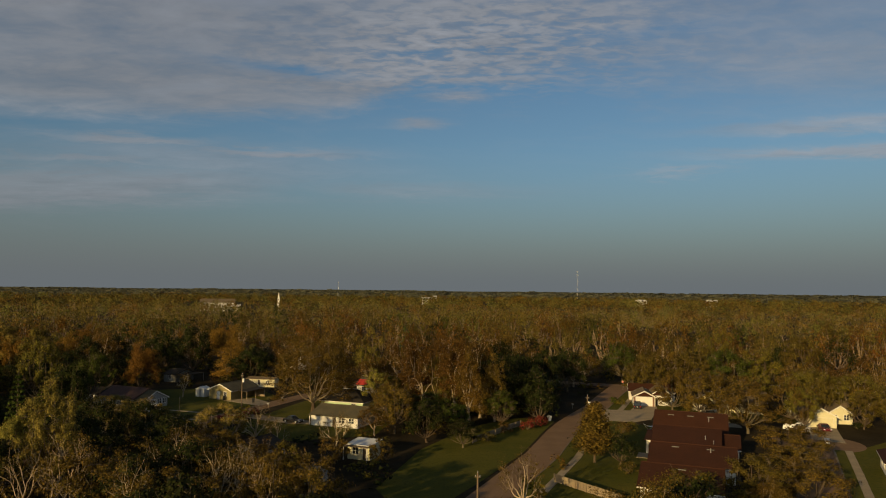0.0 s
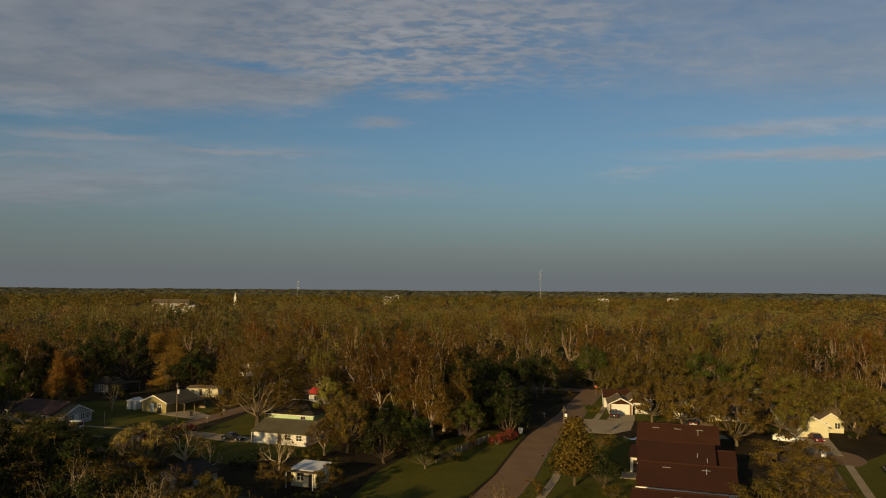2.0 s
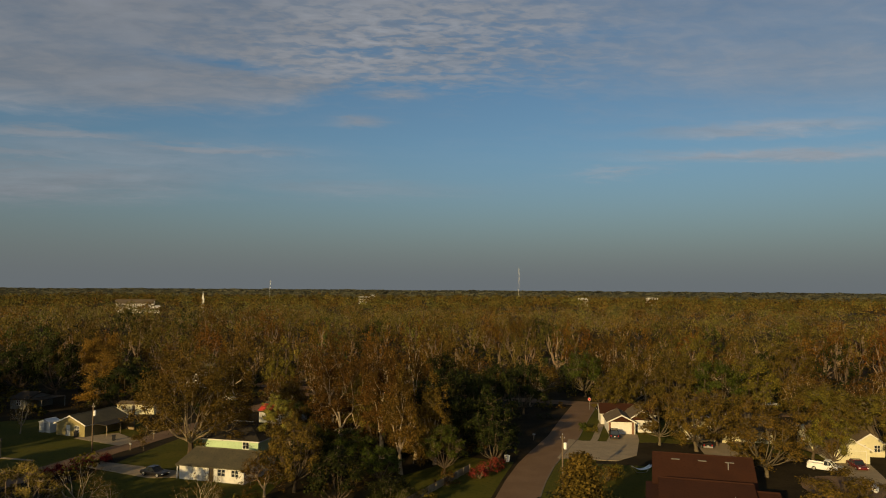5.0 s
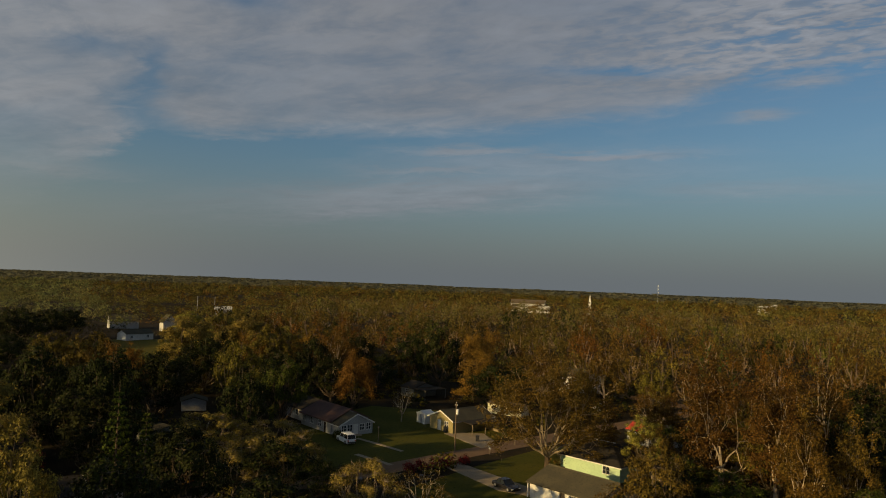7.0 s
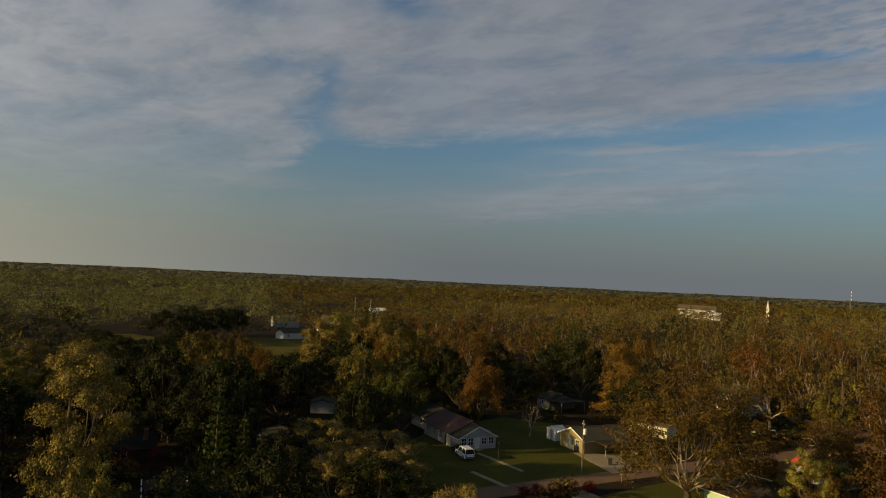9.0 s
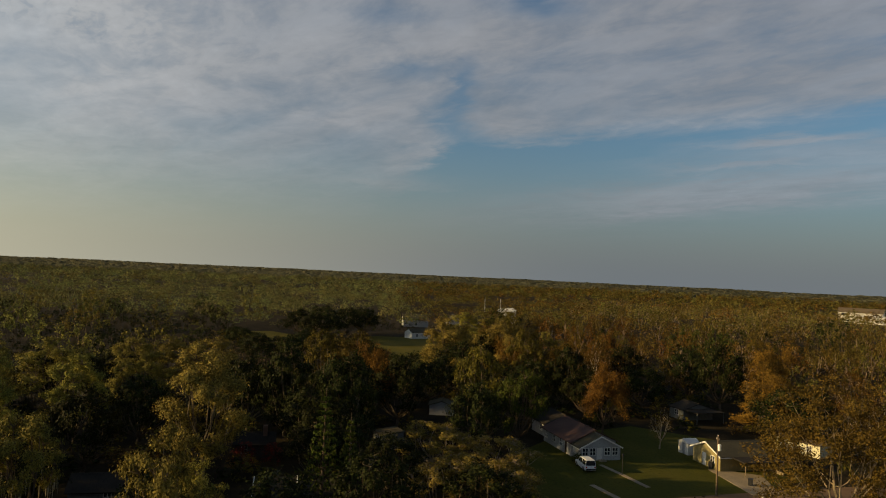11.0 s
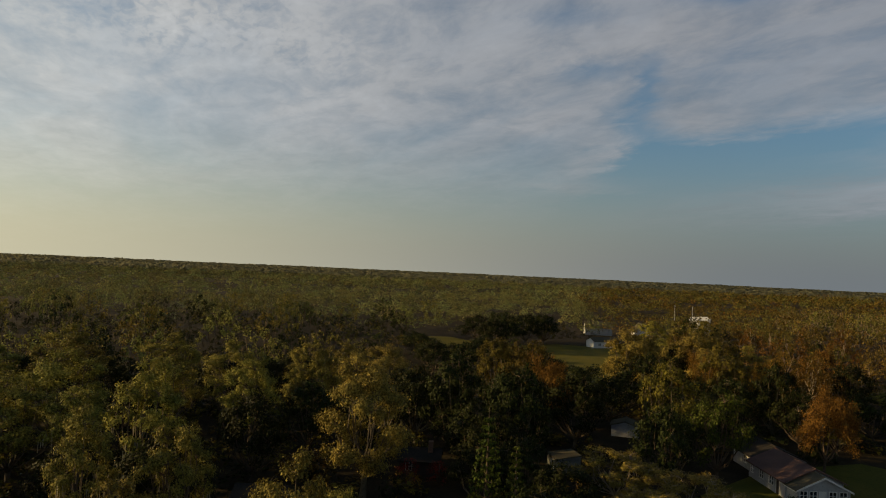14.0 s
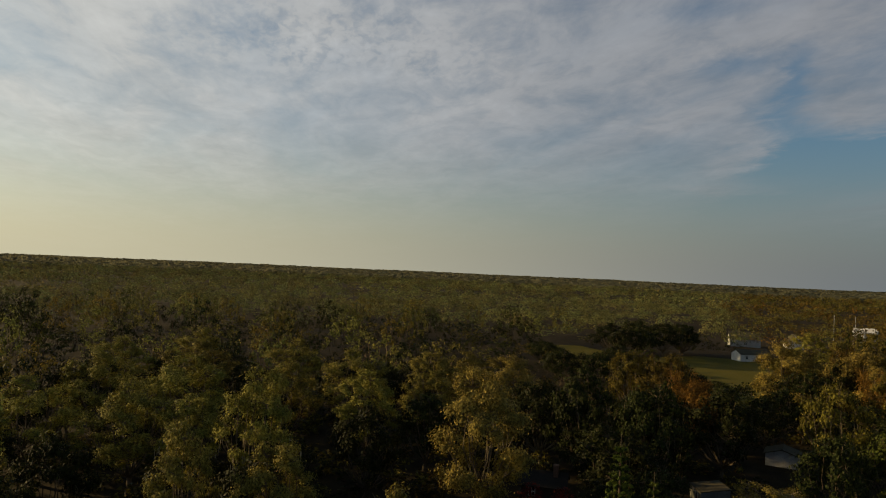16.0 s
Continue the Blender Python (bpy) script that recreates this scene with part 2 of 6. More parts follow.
ROOF_BROWN = surface("brown_shingle", [(0.0459, 0.01742, 0.0085), (0.03825, 0.01488, 0.00765), (0.02635, 0.01063, 0.00595)], 0.35, 10.0, 0.85, bump=0.02, stretch=(1, 1, 3))
ROOF_RED = surface("rust_roof", [(0.105, 0.06, 0.046), (0.13, 0.074, 0.056), (0.08, 0.05, 0.04)], 0.3, 8.0, 0.75, bump=0.02)
ROOF_GREY = surface("grey_shingle", [(0.098, 0.085, 0.05), (0.074, 0.065, 0.042), (0.056, 0.05, 0.034)], 0.35, 10.0, 0.85, bump=0.02)
ROOF_TAN = surface("tan_shingle", [(0.158, 0.120, 0.075), (0.128, 0.098, 0.064), (0.098, 0.075, 0.053)], 0.35, 10.0, 0.85, bump=0.02)
ROOF_DARK = surface("dark_shingle", [(0.038, 0.032, 0.024), (0.030, 0.026, 0.020), (0.022, 0.019, 0.017)], 0.35, 10.0, 0.85, bump=0.02)
ROOF_WHITE = surface("white_metal_roof", [(0.62, 0.62, 0.60), (0.55, 0.55, 0.53), (0.5, 0.48, 0.45)], 0.2, 6.0, 0.45, bump=0.005)
RED_SHEET = surface("red_sheet", [(0.62, 0.07, 0.04), (0.55, 0.06, 0.04), (0.45, 0.05, 0.03)], 0.5, 5.0, 0.6, bump=0.02)
TRIM = surface("white_trim", [(0.672, 0.655, 0.605), (0.622, 0.605, 0.554), (0.554, 0.529, 0.479)], 0.6, 8.0, 0.6, bump=0.003)
DARK_DOOR = surface("dark_door", [(0.06, 0.045, 0.035), (0.05, 0.04, 0.03), (0.04, 0.03, 0.025)], 0.8, 6.0, 0.6, bump=0.004)
BRICK_BROWN = surface("brown_brick", [(0.20, 0.11, 0.07), (0.16, 0.09, 0.06), (0.25, 0.17, 0.12)], 0.8, 9.0, 0.85, bump=0.01)
POLE_WOOD = surface("weathered_pole", [(0.16, 0.115, 0.075), (0.12, 0.09, 0.06), (0.09, 0.07, 0.05)], 0.8, 8.0, 0.85, bump=0.01, stretch=(4, 4, 0.5))
STEEL = surface("galvanized_steel", [(0.45, 0.45, 0.44), (0.38, 0.38, 0.38), (0.33, 0.32, 0.30)], 0.8, 8.0, 0.45, metal=0.7, bump=0.003)
FENCE_WOOD = surface("fence_wood", [(0.28, 0.22, 0.14), (0.22, 0.17, 0.11), (0.15, 0.12, 0.08)], 0.7, 9.0, 0.85, bump=0.01)
PAINT_BLACK = surface("black_car_paint", [(0.012, 0.012, 0.014), (0.016, 0.015, 0.016), (0.02, 0.019, 0.018)], 0.6, 6.0, 0.25, bump=0.0, spec=0.5)
PAINT_WHITE = surface("white_car_paint", [(0.78, 0.78, 0.76), (0.74, 0.74, 0.72), (0.70, 0.69, 0.66)], 0.6, 6.0, 0.28, bump=0.0, spec=0.5)
PAINT_RED = surface("dark_red_car_paint", [(0.13, 0.016, 0.016), (0.11, 0.014, 0.014), (0.09, 0.013, 0.013)], 0.6, 6.0, 0.25, bump=0.0, spec=0.5)
PAINT_SILVER = surface("silver_car_paint", [(0.22, 0.22, 0.23), (0.19, 0.19, 0.20), (0.17, 0.17, 0.17)], 0.6, 6.0, 0.3, metal=0.3, bump=0.0, spec=0.5)
RUBBER = surface("tyre_rubber", [(0.02, 0.02, 0.02), (0.028, 0.027, 0.026), (0.035, 0.032, 0.03)], 2.0, 8.0, 0.9, bump=0.005)
PLASTIC_BLACK = surface("black_plastic", [(0.025, 0.026, 0.028), (0.03, 0.03, 0.032), (0.04, 0.04, 0.04)], 1.0, 6.0, 0.5, bump=0.003)
PLASTIC_WHITE = surface("white_plastic", [(0.82, 0.82, 0.80), (0.78, 0.78, 0.75), (0.72, 0.71, 0.68)], 1.0, 6.0, 0.35, bump=0.003)
LAMP_RED = surface("tail_light", [(0.45, 0.02, 0.02), (0.40, 0.02, 0.02), (0.35, 0.02, 0.02)], 2.0, 5.0, 0.2, bump=0.0)
SIGN_RED = surface("sign_red", [(0.55, 0.03, 0.03), (0.5, 0.03, 0.03), (0.45, 0.03, 0.03)], 2.0, 5.0, 0.4, bump=0.0)
GLASS = glass_pane("window_glass")
BARK = surface("oak_bark", [(0.115, 0.088, 0.055), (0.085, 0.064, 0.040), (0.060, 0.046, 0.030)], 0.5, 8.0, 0.9, bump=0.03, spread=0.5)
BARK_PALE = surface("pale_bark", [(0.29, 0.225, 0.145), (0.23, 0.175, 0.112), (0.15, 0.115, 0.074)], 0.5, 8.0, 0.9, bump=0.03, spread=0.4)
LEAF_BROWN = surface("turning_leaves", [(0.086, 0.0515, 0.0104), (0.072, 0.0480, 0.0097), (0.099, 0.0530, 0.0111)], 0.25, 6.0, 0.7, bump=0.0, spread=0.5, islands=True, translucent=0.12, spec=0.06)
LEAF_TAN = surface("tan_leaves", [(0.09008, 0.05946, 0.01197), (0.07322, 0.05366, 0.01056), (0.1021, 0.06236, 0.01338)], 0.25, 6.0, 0.7, bump=0.0, spread=0.15, islands=True, translucent=0.12, spec=0.06)
LEAF_GOLD = surface("olive_gold_leaves", [(0.188, 0.146, 0.034), (0.165, 0.132, 0.030), (0.212, 0.158, 0.038)], 0.25, 6.0, 0.7, bump=0.0, spread=0.2, islands=True, translucent=0.12, spec=0.06)
# olive leaves made lighter, the colour standing in for a haze veil
LEAF_FRESH = surface("yellow_green_leaves", [(0.166, 0.143, 0.0300), (0.140, 0.126, 0.0265), (0.194, 0.152, 0.0335)], 0.25, 6.0, 0.7, bump=0.0, spread=0.5, islands=True, translucent=0.14, spec=0.06)
LEAF_RUST = surface("rust_leaves", [(0.1548, 0.08784, 0.01584), (0.1296, 0.07488, 0.0144), (0.1692, 0.09, 0.018)], 0.25, 6.0, 0.7, bump=0.0, spread=0.5, islands=True, translucent=0.12, spec=0.06)
LEAF_OLIVE = surface("olive_leaves", [(0.088, 0.0715, 0.0122), (0.072, 0.0610, 0.0112), (0.106, 0.0790, 0.0138)], 0.25, 6.0, 0.7, bump=0.0, spread=0.5, islands=True, translucent=0.12, spec=0.06)
LEAF_GREEN = surface("green_leaves", [(0.046, 0.058, 0.009), (0.036, 0.048, 0.008), (0.06, 0.068, 0.011)], 0.25, 6.0, 0.65, bump=0.0, spread=0.5, islands=True, translucent=0.2, spec=0.06)
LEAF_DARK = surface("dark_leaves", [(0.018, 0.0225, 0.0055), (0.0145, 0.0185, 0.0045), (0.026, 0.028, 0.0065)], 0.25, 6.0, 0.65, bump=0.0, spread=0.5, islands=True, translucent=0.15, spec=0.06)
LEAF_RED = surface("red_leaves", [(0.150, 0.022, 0.018), (0.116, 0.019, 0.016), (0.177, 0.038, 0.024)], 0.6, 6.0, 0.6, bump=0.0, spread=0.3, islands=True, translucent=0.2, spec=0.06)
BARK_WARM = surface("sunlit_bark", [(0.38, 0.30, 0.20), (0.31, 0.24, 0.16), (0.20, 0.155, 0.10)], 0.5, 8.0, 0.9, bump=0.0)
BARK_BLEACHED = surface("bleached_bark", [(0.4, 0.312, 0.208), (0.304, 0.24, 0.16), (0.208, 0.16, 0.1088)], 0.5, 8.0, 0.9, bump=0.03, spread=0.4)
MOSS = surface("hanging_moss", [(0.3, 0.26, 0.17), (0.24, 0.205, 0.13), (0.36, 0.31, 0.2)], 0.8, 6.0, 0.9, bump=0.0, islands=True, translucent=0.2, spec=0.06)
STAND_LEAVES = {
    "brown": surface("brown_stand", [(0.096, 0.0600, 0.0130), (0.080, 0.0550, 0.0122), (0.110, 0.0630, 0.0138)], 0.25, 6.0, 0.7, bump=0.0, islands=True, translucent=0.12, spec=0.06, tint=0.9),
    "rust": surface("rust_stand", [(0.136, 0.0736, 0.0192), (0.116, 0.064, 0.016), (0.152, 0.076, 0.02)], 0.25, 6.0, 0.7, bump=0.0, islands=True, translucent=0.12, spec=0.06, tint=0.7),
    "olive": surface("olive_stand", [(0.088, 0.0670, 0.0132), (0.072, 0.0580, 0.0124), (0.103, 0.0735, 0.0148)], 0.25, 6.0, 0.7, bump=0.0, islands=True, translucent=0.12, spec=0.06, tint=0.9),
    "green": surface("green_stand", [(0.050, 0.060, 0.011), (0.040, 0.050, 0.010), (0.062, 0.068, 0.013)], 0.25, 6.0, 0.65, bump=0.0, islands=True, translucent=0.2, spec=0.06, tint=0.9),
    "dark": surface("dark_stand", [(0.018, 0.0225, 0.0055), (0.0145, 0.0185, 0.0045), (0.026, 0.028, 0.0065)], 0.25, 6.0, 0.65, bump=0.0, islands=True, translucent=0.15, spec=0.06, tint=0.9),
    # the same haze-lightened leaf colour, for the joined western woods
    "fresh": surface("fresh_stand", [(0.165, 0.142, 0.0310), (0.138, 0.124, 0.0275), (0.190, 0.149, 0.0345)], 0.25, 6.0, 0.7, bump=0.0, islands=True, translucent=0.14, spec=0.06, tint=0.9),
}
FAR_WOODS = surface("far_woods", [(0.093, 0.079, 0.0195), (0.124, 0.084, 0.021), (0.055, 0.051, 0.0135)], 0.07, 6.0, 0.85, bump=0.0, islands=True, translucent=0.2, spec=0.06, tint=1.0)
# green woods lightened and blued: haze put into the base colour
FAR_GREEN_HAZED = surface("far_green_woods_hazed", [(0.1339, 0.1382, 0.04968), (0.1534, 0.1404, 0.05184), (0.08856, 0.0972, 0.03672)], 0.07, 6.0, 0.85, bump=0.0, islands=True, translucent=0.2, spec=0.06, tint=1.0)
# horizon woods: pale grey-green carries the haze as colour
DISTANT_HAZED = surface("distant_woods", [(0.125, 0.127, 0.078), (0.14, 0.13, 0.082), (0.105, 0.11, 0.068)], 0.022, 4.0, 0.9, bump=0.0, translucent=0.5, spec=0.06)

# ---- building helpers ----


class Geo:
    """Vertices and faces of one mesh."""

    def __init__(self):
        self.v, self.f = [], []

    def add(self, verts, faces):
        k = len(self.v)
        self.v += [tuple(p) for p in verts]
        self.f += [tuple(i + k for i in q) for q in faces]
        return self

    def box(self, x0, x1, y0, y1, z0, z1):
        v = [(x, y, z) for z in (z0, z1) for y in (y0, y1) for x in (x0, x1)]
        return self.add(v, [(0, 2, 3, 1), (4, 5, 7, 6), (0, 1, 5, 4), (2, 6, 7, 3), (0, 4, 6, 2), (1, 3, 7, 5)])

    def soft_box(self, x0, x1, y0, y1, z0, z1, b):
        """A box with its vertical and top edges rounded off."""
        ring = lambda i: [(x0 + b, y0 + i), (x1 - b, y0 + i), (x1 - i, y0 + b), (x1 - i, y1 - b), (x1 - b, y1 - i), (x0 + b, y1 - i), (x0 + i, y1 - b), (x0 + i, y0 + b)]
        rows = [[(x, y, z0) for x, y in ring(0)], [(x, y, z1 - b) for x, y in ring(0)], [(x, y, z1) for x, y in ring(b * 0.8)]]
        v = [p for r in rows for p in r]
        f = [(i + 8 * k, (i + 1) % 8 + 8 * k, (i + 1) % 8 + 8 * k + 8, i + 8 * k + 8) for k in range(2) for i in range(8)]
        return self.add(v, f + [tuple(range(16, 24)), tuple(range(7, -1, -1))])

    def prism(self, poly, axis, a, b):
        """A flat outline drawn out along an axis from a to b; the outline gives the other two coordinates in order."""
        n = len(poly)

        def at(p, c):
            q = list(p)
            q.insert(axis, c)
            return tuple(q)
        v = [at(p, a) for p in poly] + [at(p, b) for p in poly]
        return self.add(v, [tuple(range(n - 1, -1, -1)), tuple(range(n, 2 * n))] + [(i, (i + 1) % n, n + (i + 1) % n, n + i) for i in range(n)])

    def tube(self, pts, radii, sides=6, cap=True):
        """A round bar through points, with a radius at each."""
        k = len(self.v)
        pts = [Vector(p) for p in pts]
        for i, (p, r) in enumerate(zip(pts, radii)):
            d = (pts[min(i + 1, len(pts) - 1)] - pts[max(i - 1, 0)]).normalized()
            s = d.cross(Vector((0.31, 0.17, 0.93) if abs(d.z) < 0.9 else (1, 0, 0))).normalized()
            t = d.cross(s)
            self.v += [tuple(p + (s * math.cos(a) + t * math.sin(a)) * r) for a in (2 * math.pi * j / sides for j in range(sides))]
        for i in range(len(pts) - 1):
            self.f += [(k + i * sides + j, k + i * sides + (j + 1) % sides, k + (i + 1) * sides + (j + 1) % sides, k + (i + 1) * sides + j) for j in range(sides)]
        if cap:
            self.f += [tuple(k + j for j in range(sides - 1, -1, -1)), tuple(k + (len(pts) - 1) * sides + j for j in range(sides))]
        return self

    def mesh(self, name, material):
        me = bpy.data.meshes.new(name)
        me.from_pydata(self.v, [], self.f)
        me.materials.append(material)
        me.update()
        return me


def part(name, geo, material, parent, label=""):
    """Links a mesh as ONE object under a thing or under a part."""
    ob = new(name, geo.mesh(name, material) if isinstance(geo, Geo) else geo)
    ob.parent = parent
    return tagged(ob, label)


def thing(name, x, y, turn, label, category, group="", z=0.0):
    ob = new(name)
    ob.matrix_world = pose(x, y, z, 0, 0, turn)
    ob.empty_display_size = 0.3
    return tagged(ob, label, category, group)


def single(name, geo, material, label, category="", group="", kind="", at=None):
    """A thing or a piece of the setting that is one mesh."""
    ob = new(name, geo.mesh(name, material))
    if at:
        ob.matrix_world = pose(*at)
    return tagged(ob, label, category, group, kind)


# ---- ground and roads ----
def make_ground():
    g = Geo()
    rings = [0, 60, 120, 240, 480, 960, 1900, 3200, 4800]
    n = 72
    g.v.append((0, 150, 0))
    for r in rings[1:]:
        g.v += [(r * math.cos(2 * math.pi * i / n), 150 + r * math.sin(2 * math.pi * i / n), 0) for i in range(n)]
    g.f += [(0, 1 + i, 1 + (i + 1) % n) for i in range(n)]
    for k in range(len(rings) - 2):
        a = 1 + k * n
        g.f += [(a + i, a + n + i, a + n + (i + 1) % n, a + (i + 1) % n) for i in range(n)]
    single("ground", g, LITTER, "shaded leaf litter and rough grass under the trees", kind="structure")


make_ground()


def ribbon(line, width, z0, z1, shift=0.0):
    """A slab of one width along a line of points."""
    pts = [Vector((*p, 0)) for p in line]
    g, left, right = Geo(), [], []
    for i, p in enumerate(pts):
        d = (pts[min(i + 1, len(pts) - 1)] - pts[max(i - 1, 0)]).normalized()
        s = Vector((d.y, -d.x, 0))
        left.append(p + s * (shift - width / 2))
        right.append(p + s * (shift + width / 2))
    n = len(pts)
    v = [(q.x, q.y, z) for z in (z0, z1) for side in (left, right) for q in side]
    f = []
    for i in range(n - 1):
        f += [(2 * n + i, 3 * n + i, 3 * n + i + 1, 2 * n + i + 1), (i, 2 * n + i, 2 * n + i + 1, i + 1), (n + i, n + i + 1, 3 * n + i + 1, 3 * n + i)]
    f += [(0, n, 3 * n, 2 * n), (n - 1, 3 * n - 1, 4 * n - 1, 2 * n - 1)]
    return g.add(v, f)


def slab(poly, z0, z1):
    return Geo().prism(poly, 2, z0, z1)


MAIN = [(-61, -71), (-14, 52), (-2.5, 82), (7.0, 104), (18.5, 131), (25.6, 152), (29.5, 162), (34.2, 172), (40.0, 184), (47.6, 203), (53.5, 217), (57, 225)]
EAST = [(10, 0), (52, 96), (64, 121), (72.5, 139)]
WEST = [(-83, 95), (-70, 122), (-55.5, 154), (-47.2, 176), (-40, 194), (-30, 218), (-18, 246)]
CROSS = [(-40, 265), (10, 244), (57, 224.5), (110, 203), (180, 175)]
single("road", ribbon(MAIN, 6.2, -0.3, 0.03), ASPHALT, "worn brown-grey asphalt street without markings", kind="structure")
single("road", ribbon(CROSS, 6.4, -0.3, 0.026), ASPHALT, "shaded asphalt cross street under trees", kind="structure")
single("road", ribbon(EAST, 7.0, -0.3, 0.03), ASPHALT, "asphalt street ending in a turning circle", kind="structure")
single("road", slab([(76 + 8.5 * math.cos(a * math.pi / 12), 143.5 + 8.5 * math.sin(a * math.pi / 12)) for a in range(24)], -0.3, 0.034), ASPHALT, "round asphalt turning circle", kind="structure")
single("road", ribbon(WEST, 5.0, -0.3, 0.03), ASPHALT, "narrow worn asphalt lane between lawns", kind="structure")
single("kerb", ribbon(MAIN[2:-1], 0.18, -0.2, 0.10, 3.2), KERB, "worn tan kerb along the street", kind="structure")
single("verge", ribbon(MAIN[2:-1], 2.5, -0.1, 0.05, 4.58), GRASS, "grass strip between street and pavement", kind="structure")
single("verge", ribbon(MAIN[2:8], 2.2, -0.1, 0.04, 8.3), GRASS, "grass along the pavement", kind="structure")
single("verge", ribbon(EAST, 2.0, -0.1, 0.05, 4.85), GRASS, "grass strip between street and pavement", kind="structure")
single("pavement", ribbon(MAIN[2:-1], 1.3, -0.2, 0.09, 6.5), CONCRETE, "pale concrete pavement beside a grass strip", kind="structure")
single("pavement", ribbon(EAST, 1.3, -0.2, 0.09, 6.2), CONCRETE, "pale concrete pavement", kind="structure")
single("kerb", ribbon(EAST, 0.3, -0.2, 0.14, 3.65), KERB, "worn tan kerb", kind="structure")
single("driveway", slab([(34.3, 166.2), (44.5, 163.6), (49.5, 167.5), (54.6, 180), (56.2, 185.3), (51.0, 186.6), (47.5, 179), (42.8, 180.0), (40.6, 181.9), (37.6, 173.5)], -0.2, 0.075), CONCRETE, "pale concrete driveway flaring onto the street", kind="structure")
single("driveway", slab([(60.5, 160.5), (67.0, 158.2), (71, 176.6), (65.3, 178.2)], -0.2, 0.07), CONCRETE, "concrete driveway", kind="structure")
single("driveway", slab([(76.5, 147), (81.5, 143.2), (88.2, 158.6), (82.8, 160)], -0.2, 0.072), CONCRETE, "pale concrete driveway", kind="structure")
single("driveway", slab([(-58.2, 187.8), (-46.8, 180.5), (-44.8, 185.0), (-51.4, 192.5), (-56.5, 190)], -0.2, 0.06), CONCRETE, "short concrete driveway", kind="structure")
single("driveway", slab([(-45.6, 168.5), (-29, 160.5), (-29.6, 157.2), (-34, 157.2), (-47, 165)], -0.2, 0.055), CONCRETE, "weathered concrete driveway beside lawn", kind="structure")
single("footpath", ribbon([(-69.6, 173.7), (-64.2, 172.1), (-57.6, 169.8)], 0.8, -0.1, 0.06), CONCRETE, "narrow concrete garden path to a porch", kind="structure")
single("footpath", ribbon([(-63.0, 163.2), (-58.6, 161.9), (-54.4, 160.6)], 0.9, -0.1, 0.055), CONCRETE, "narrow concrete wheel track", kind="structure")
LAWNS = (
        ([(9, 92), (22, 118), (29, 140), (33, 152), (37, 163), (44, 161), (58, 157), (50, 128), (34, 96)], GRASS, "mown lawn beside the street"),
        ([(38.5, 173), (43.5, 180), (47.5, 178), (56, 178), (64, 176), (80, 165), (84, 160), (90, 175), (70, 200), (54, 210), (44, 186)], GRASS, "mown lawn round the houses"),
        ([(56, 96), (74, 132), (84, 140), (98, 150), (104, 120), (80, 80)], GRASS, "sunlit mown lawn"),
        ([(-4, 92), (6, 112), (15, 132), (21, 150), (26, 164), (18, 168), (6, 156), (-4, 134), (-10, 108)], GRASS, "rough lawn beside the street"),
        ([(-46, 150), (-42, 170), (-37, 188), (-28, 200), (-12, 196), (-10, 170), (-14, 146), (-30, 140)], GRASS, "dry lawn round the white house"),
        ([(-59, 148), (-52, 166), (-48, 180), (-46, 196), (-52, 206), (-70, 210), (-86, 205), (-88, 184), (-80, 160), (-70, 146)], GRASS, "green lawn beside the lane"),
        ([(-165, 205), (-200, 208), (-262, 232), (-268, 262), (-242, 300), (-205, 262), (-176, 232)], FIELD, "mown field, its green lowered for shade"),
        ([(-225, 190), (-255, 190), (-305, 200), (-300, 225), (-262, 228), (-238, 214)], FIELD, "strip of mown field"))
for poly, m, label in LAWNS:
    single("lawn", slab(poly, -0.1, 0.02 if m is GRASS else 0.03), m, label, kind="structure")

# ---- houses ----


def lattice(xs, zs, solid, y0, y1):
    """One upright slab in a grid of cells, with the cells that are not solid left open."""
    g = Geo()
    nx, nz = len(xs) - 1, len(zs) - 1
    row = nx + 1
    back = row * (nz + 1)
    g.v = [(x, y, z) for y in (y0, y1) for z in zs for x in xs]
    full = lambda i, j: 0 <= i < nx and 0 <= j < nz and solid((xs[i] + xs[i + 1]) / 2, (zs[j] + zs[j + 1]) / 2)
    for j in range(nz):
        for i in range(nx):
            if not full(i, j):
                continue
            p, q, r, t = j * row + i, j * row + i + 1, (j + 1) * row + i + 1, (j + 1) * row + i
            g.f += [(p, q, r, t), (p + back, t + back, r + back, q + back)]
            for u, v, other in ((p, q, (i, j - 1)), (q, r, (i + 1, j)), (r, t, (i, j + 1)), (t, p, (i - 1, j))):
                if not full(*other):
                    g.f.append((v, u, u + back, v + back))
    used = sorted({k for f in g.f for k in f})
    at = {k: n for n, k in enumerate(used)}
    g.v, g.f = [g.v[k] for k in used], [tuple(at[k] for k in f) for f in g.f]
    return g


def wall_run(g, length, height, thick, holes, turn, shift):
    """A wall with openings; it runs along local x, its outer face at y = 0, then is turned and moved."""
    xs = sorted({-length / 2, length / 2, *[h[0] - h[1] / 2 for h in holes], *[h[0] + h[1] / 2 for h in holes]})
    zs = sorted({0.0, height, *[h[2] for h in holes], *[h[3] for h in holes]})
    m = Matrix.Translation(shift) @ Matrix.Rotation(radians(turn), 4, "Z")
    w = lattice(xs, zs, lambda x, z: not any(abs(x - cx) < hw / 2 and z0 < z < z1 for cx, hw, z0, z1 in holes), 0, thick)
    g.add([tuple(m @ Vector(p)) for p in w.v], w.f)


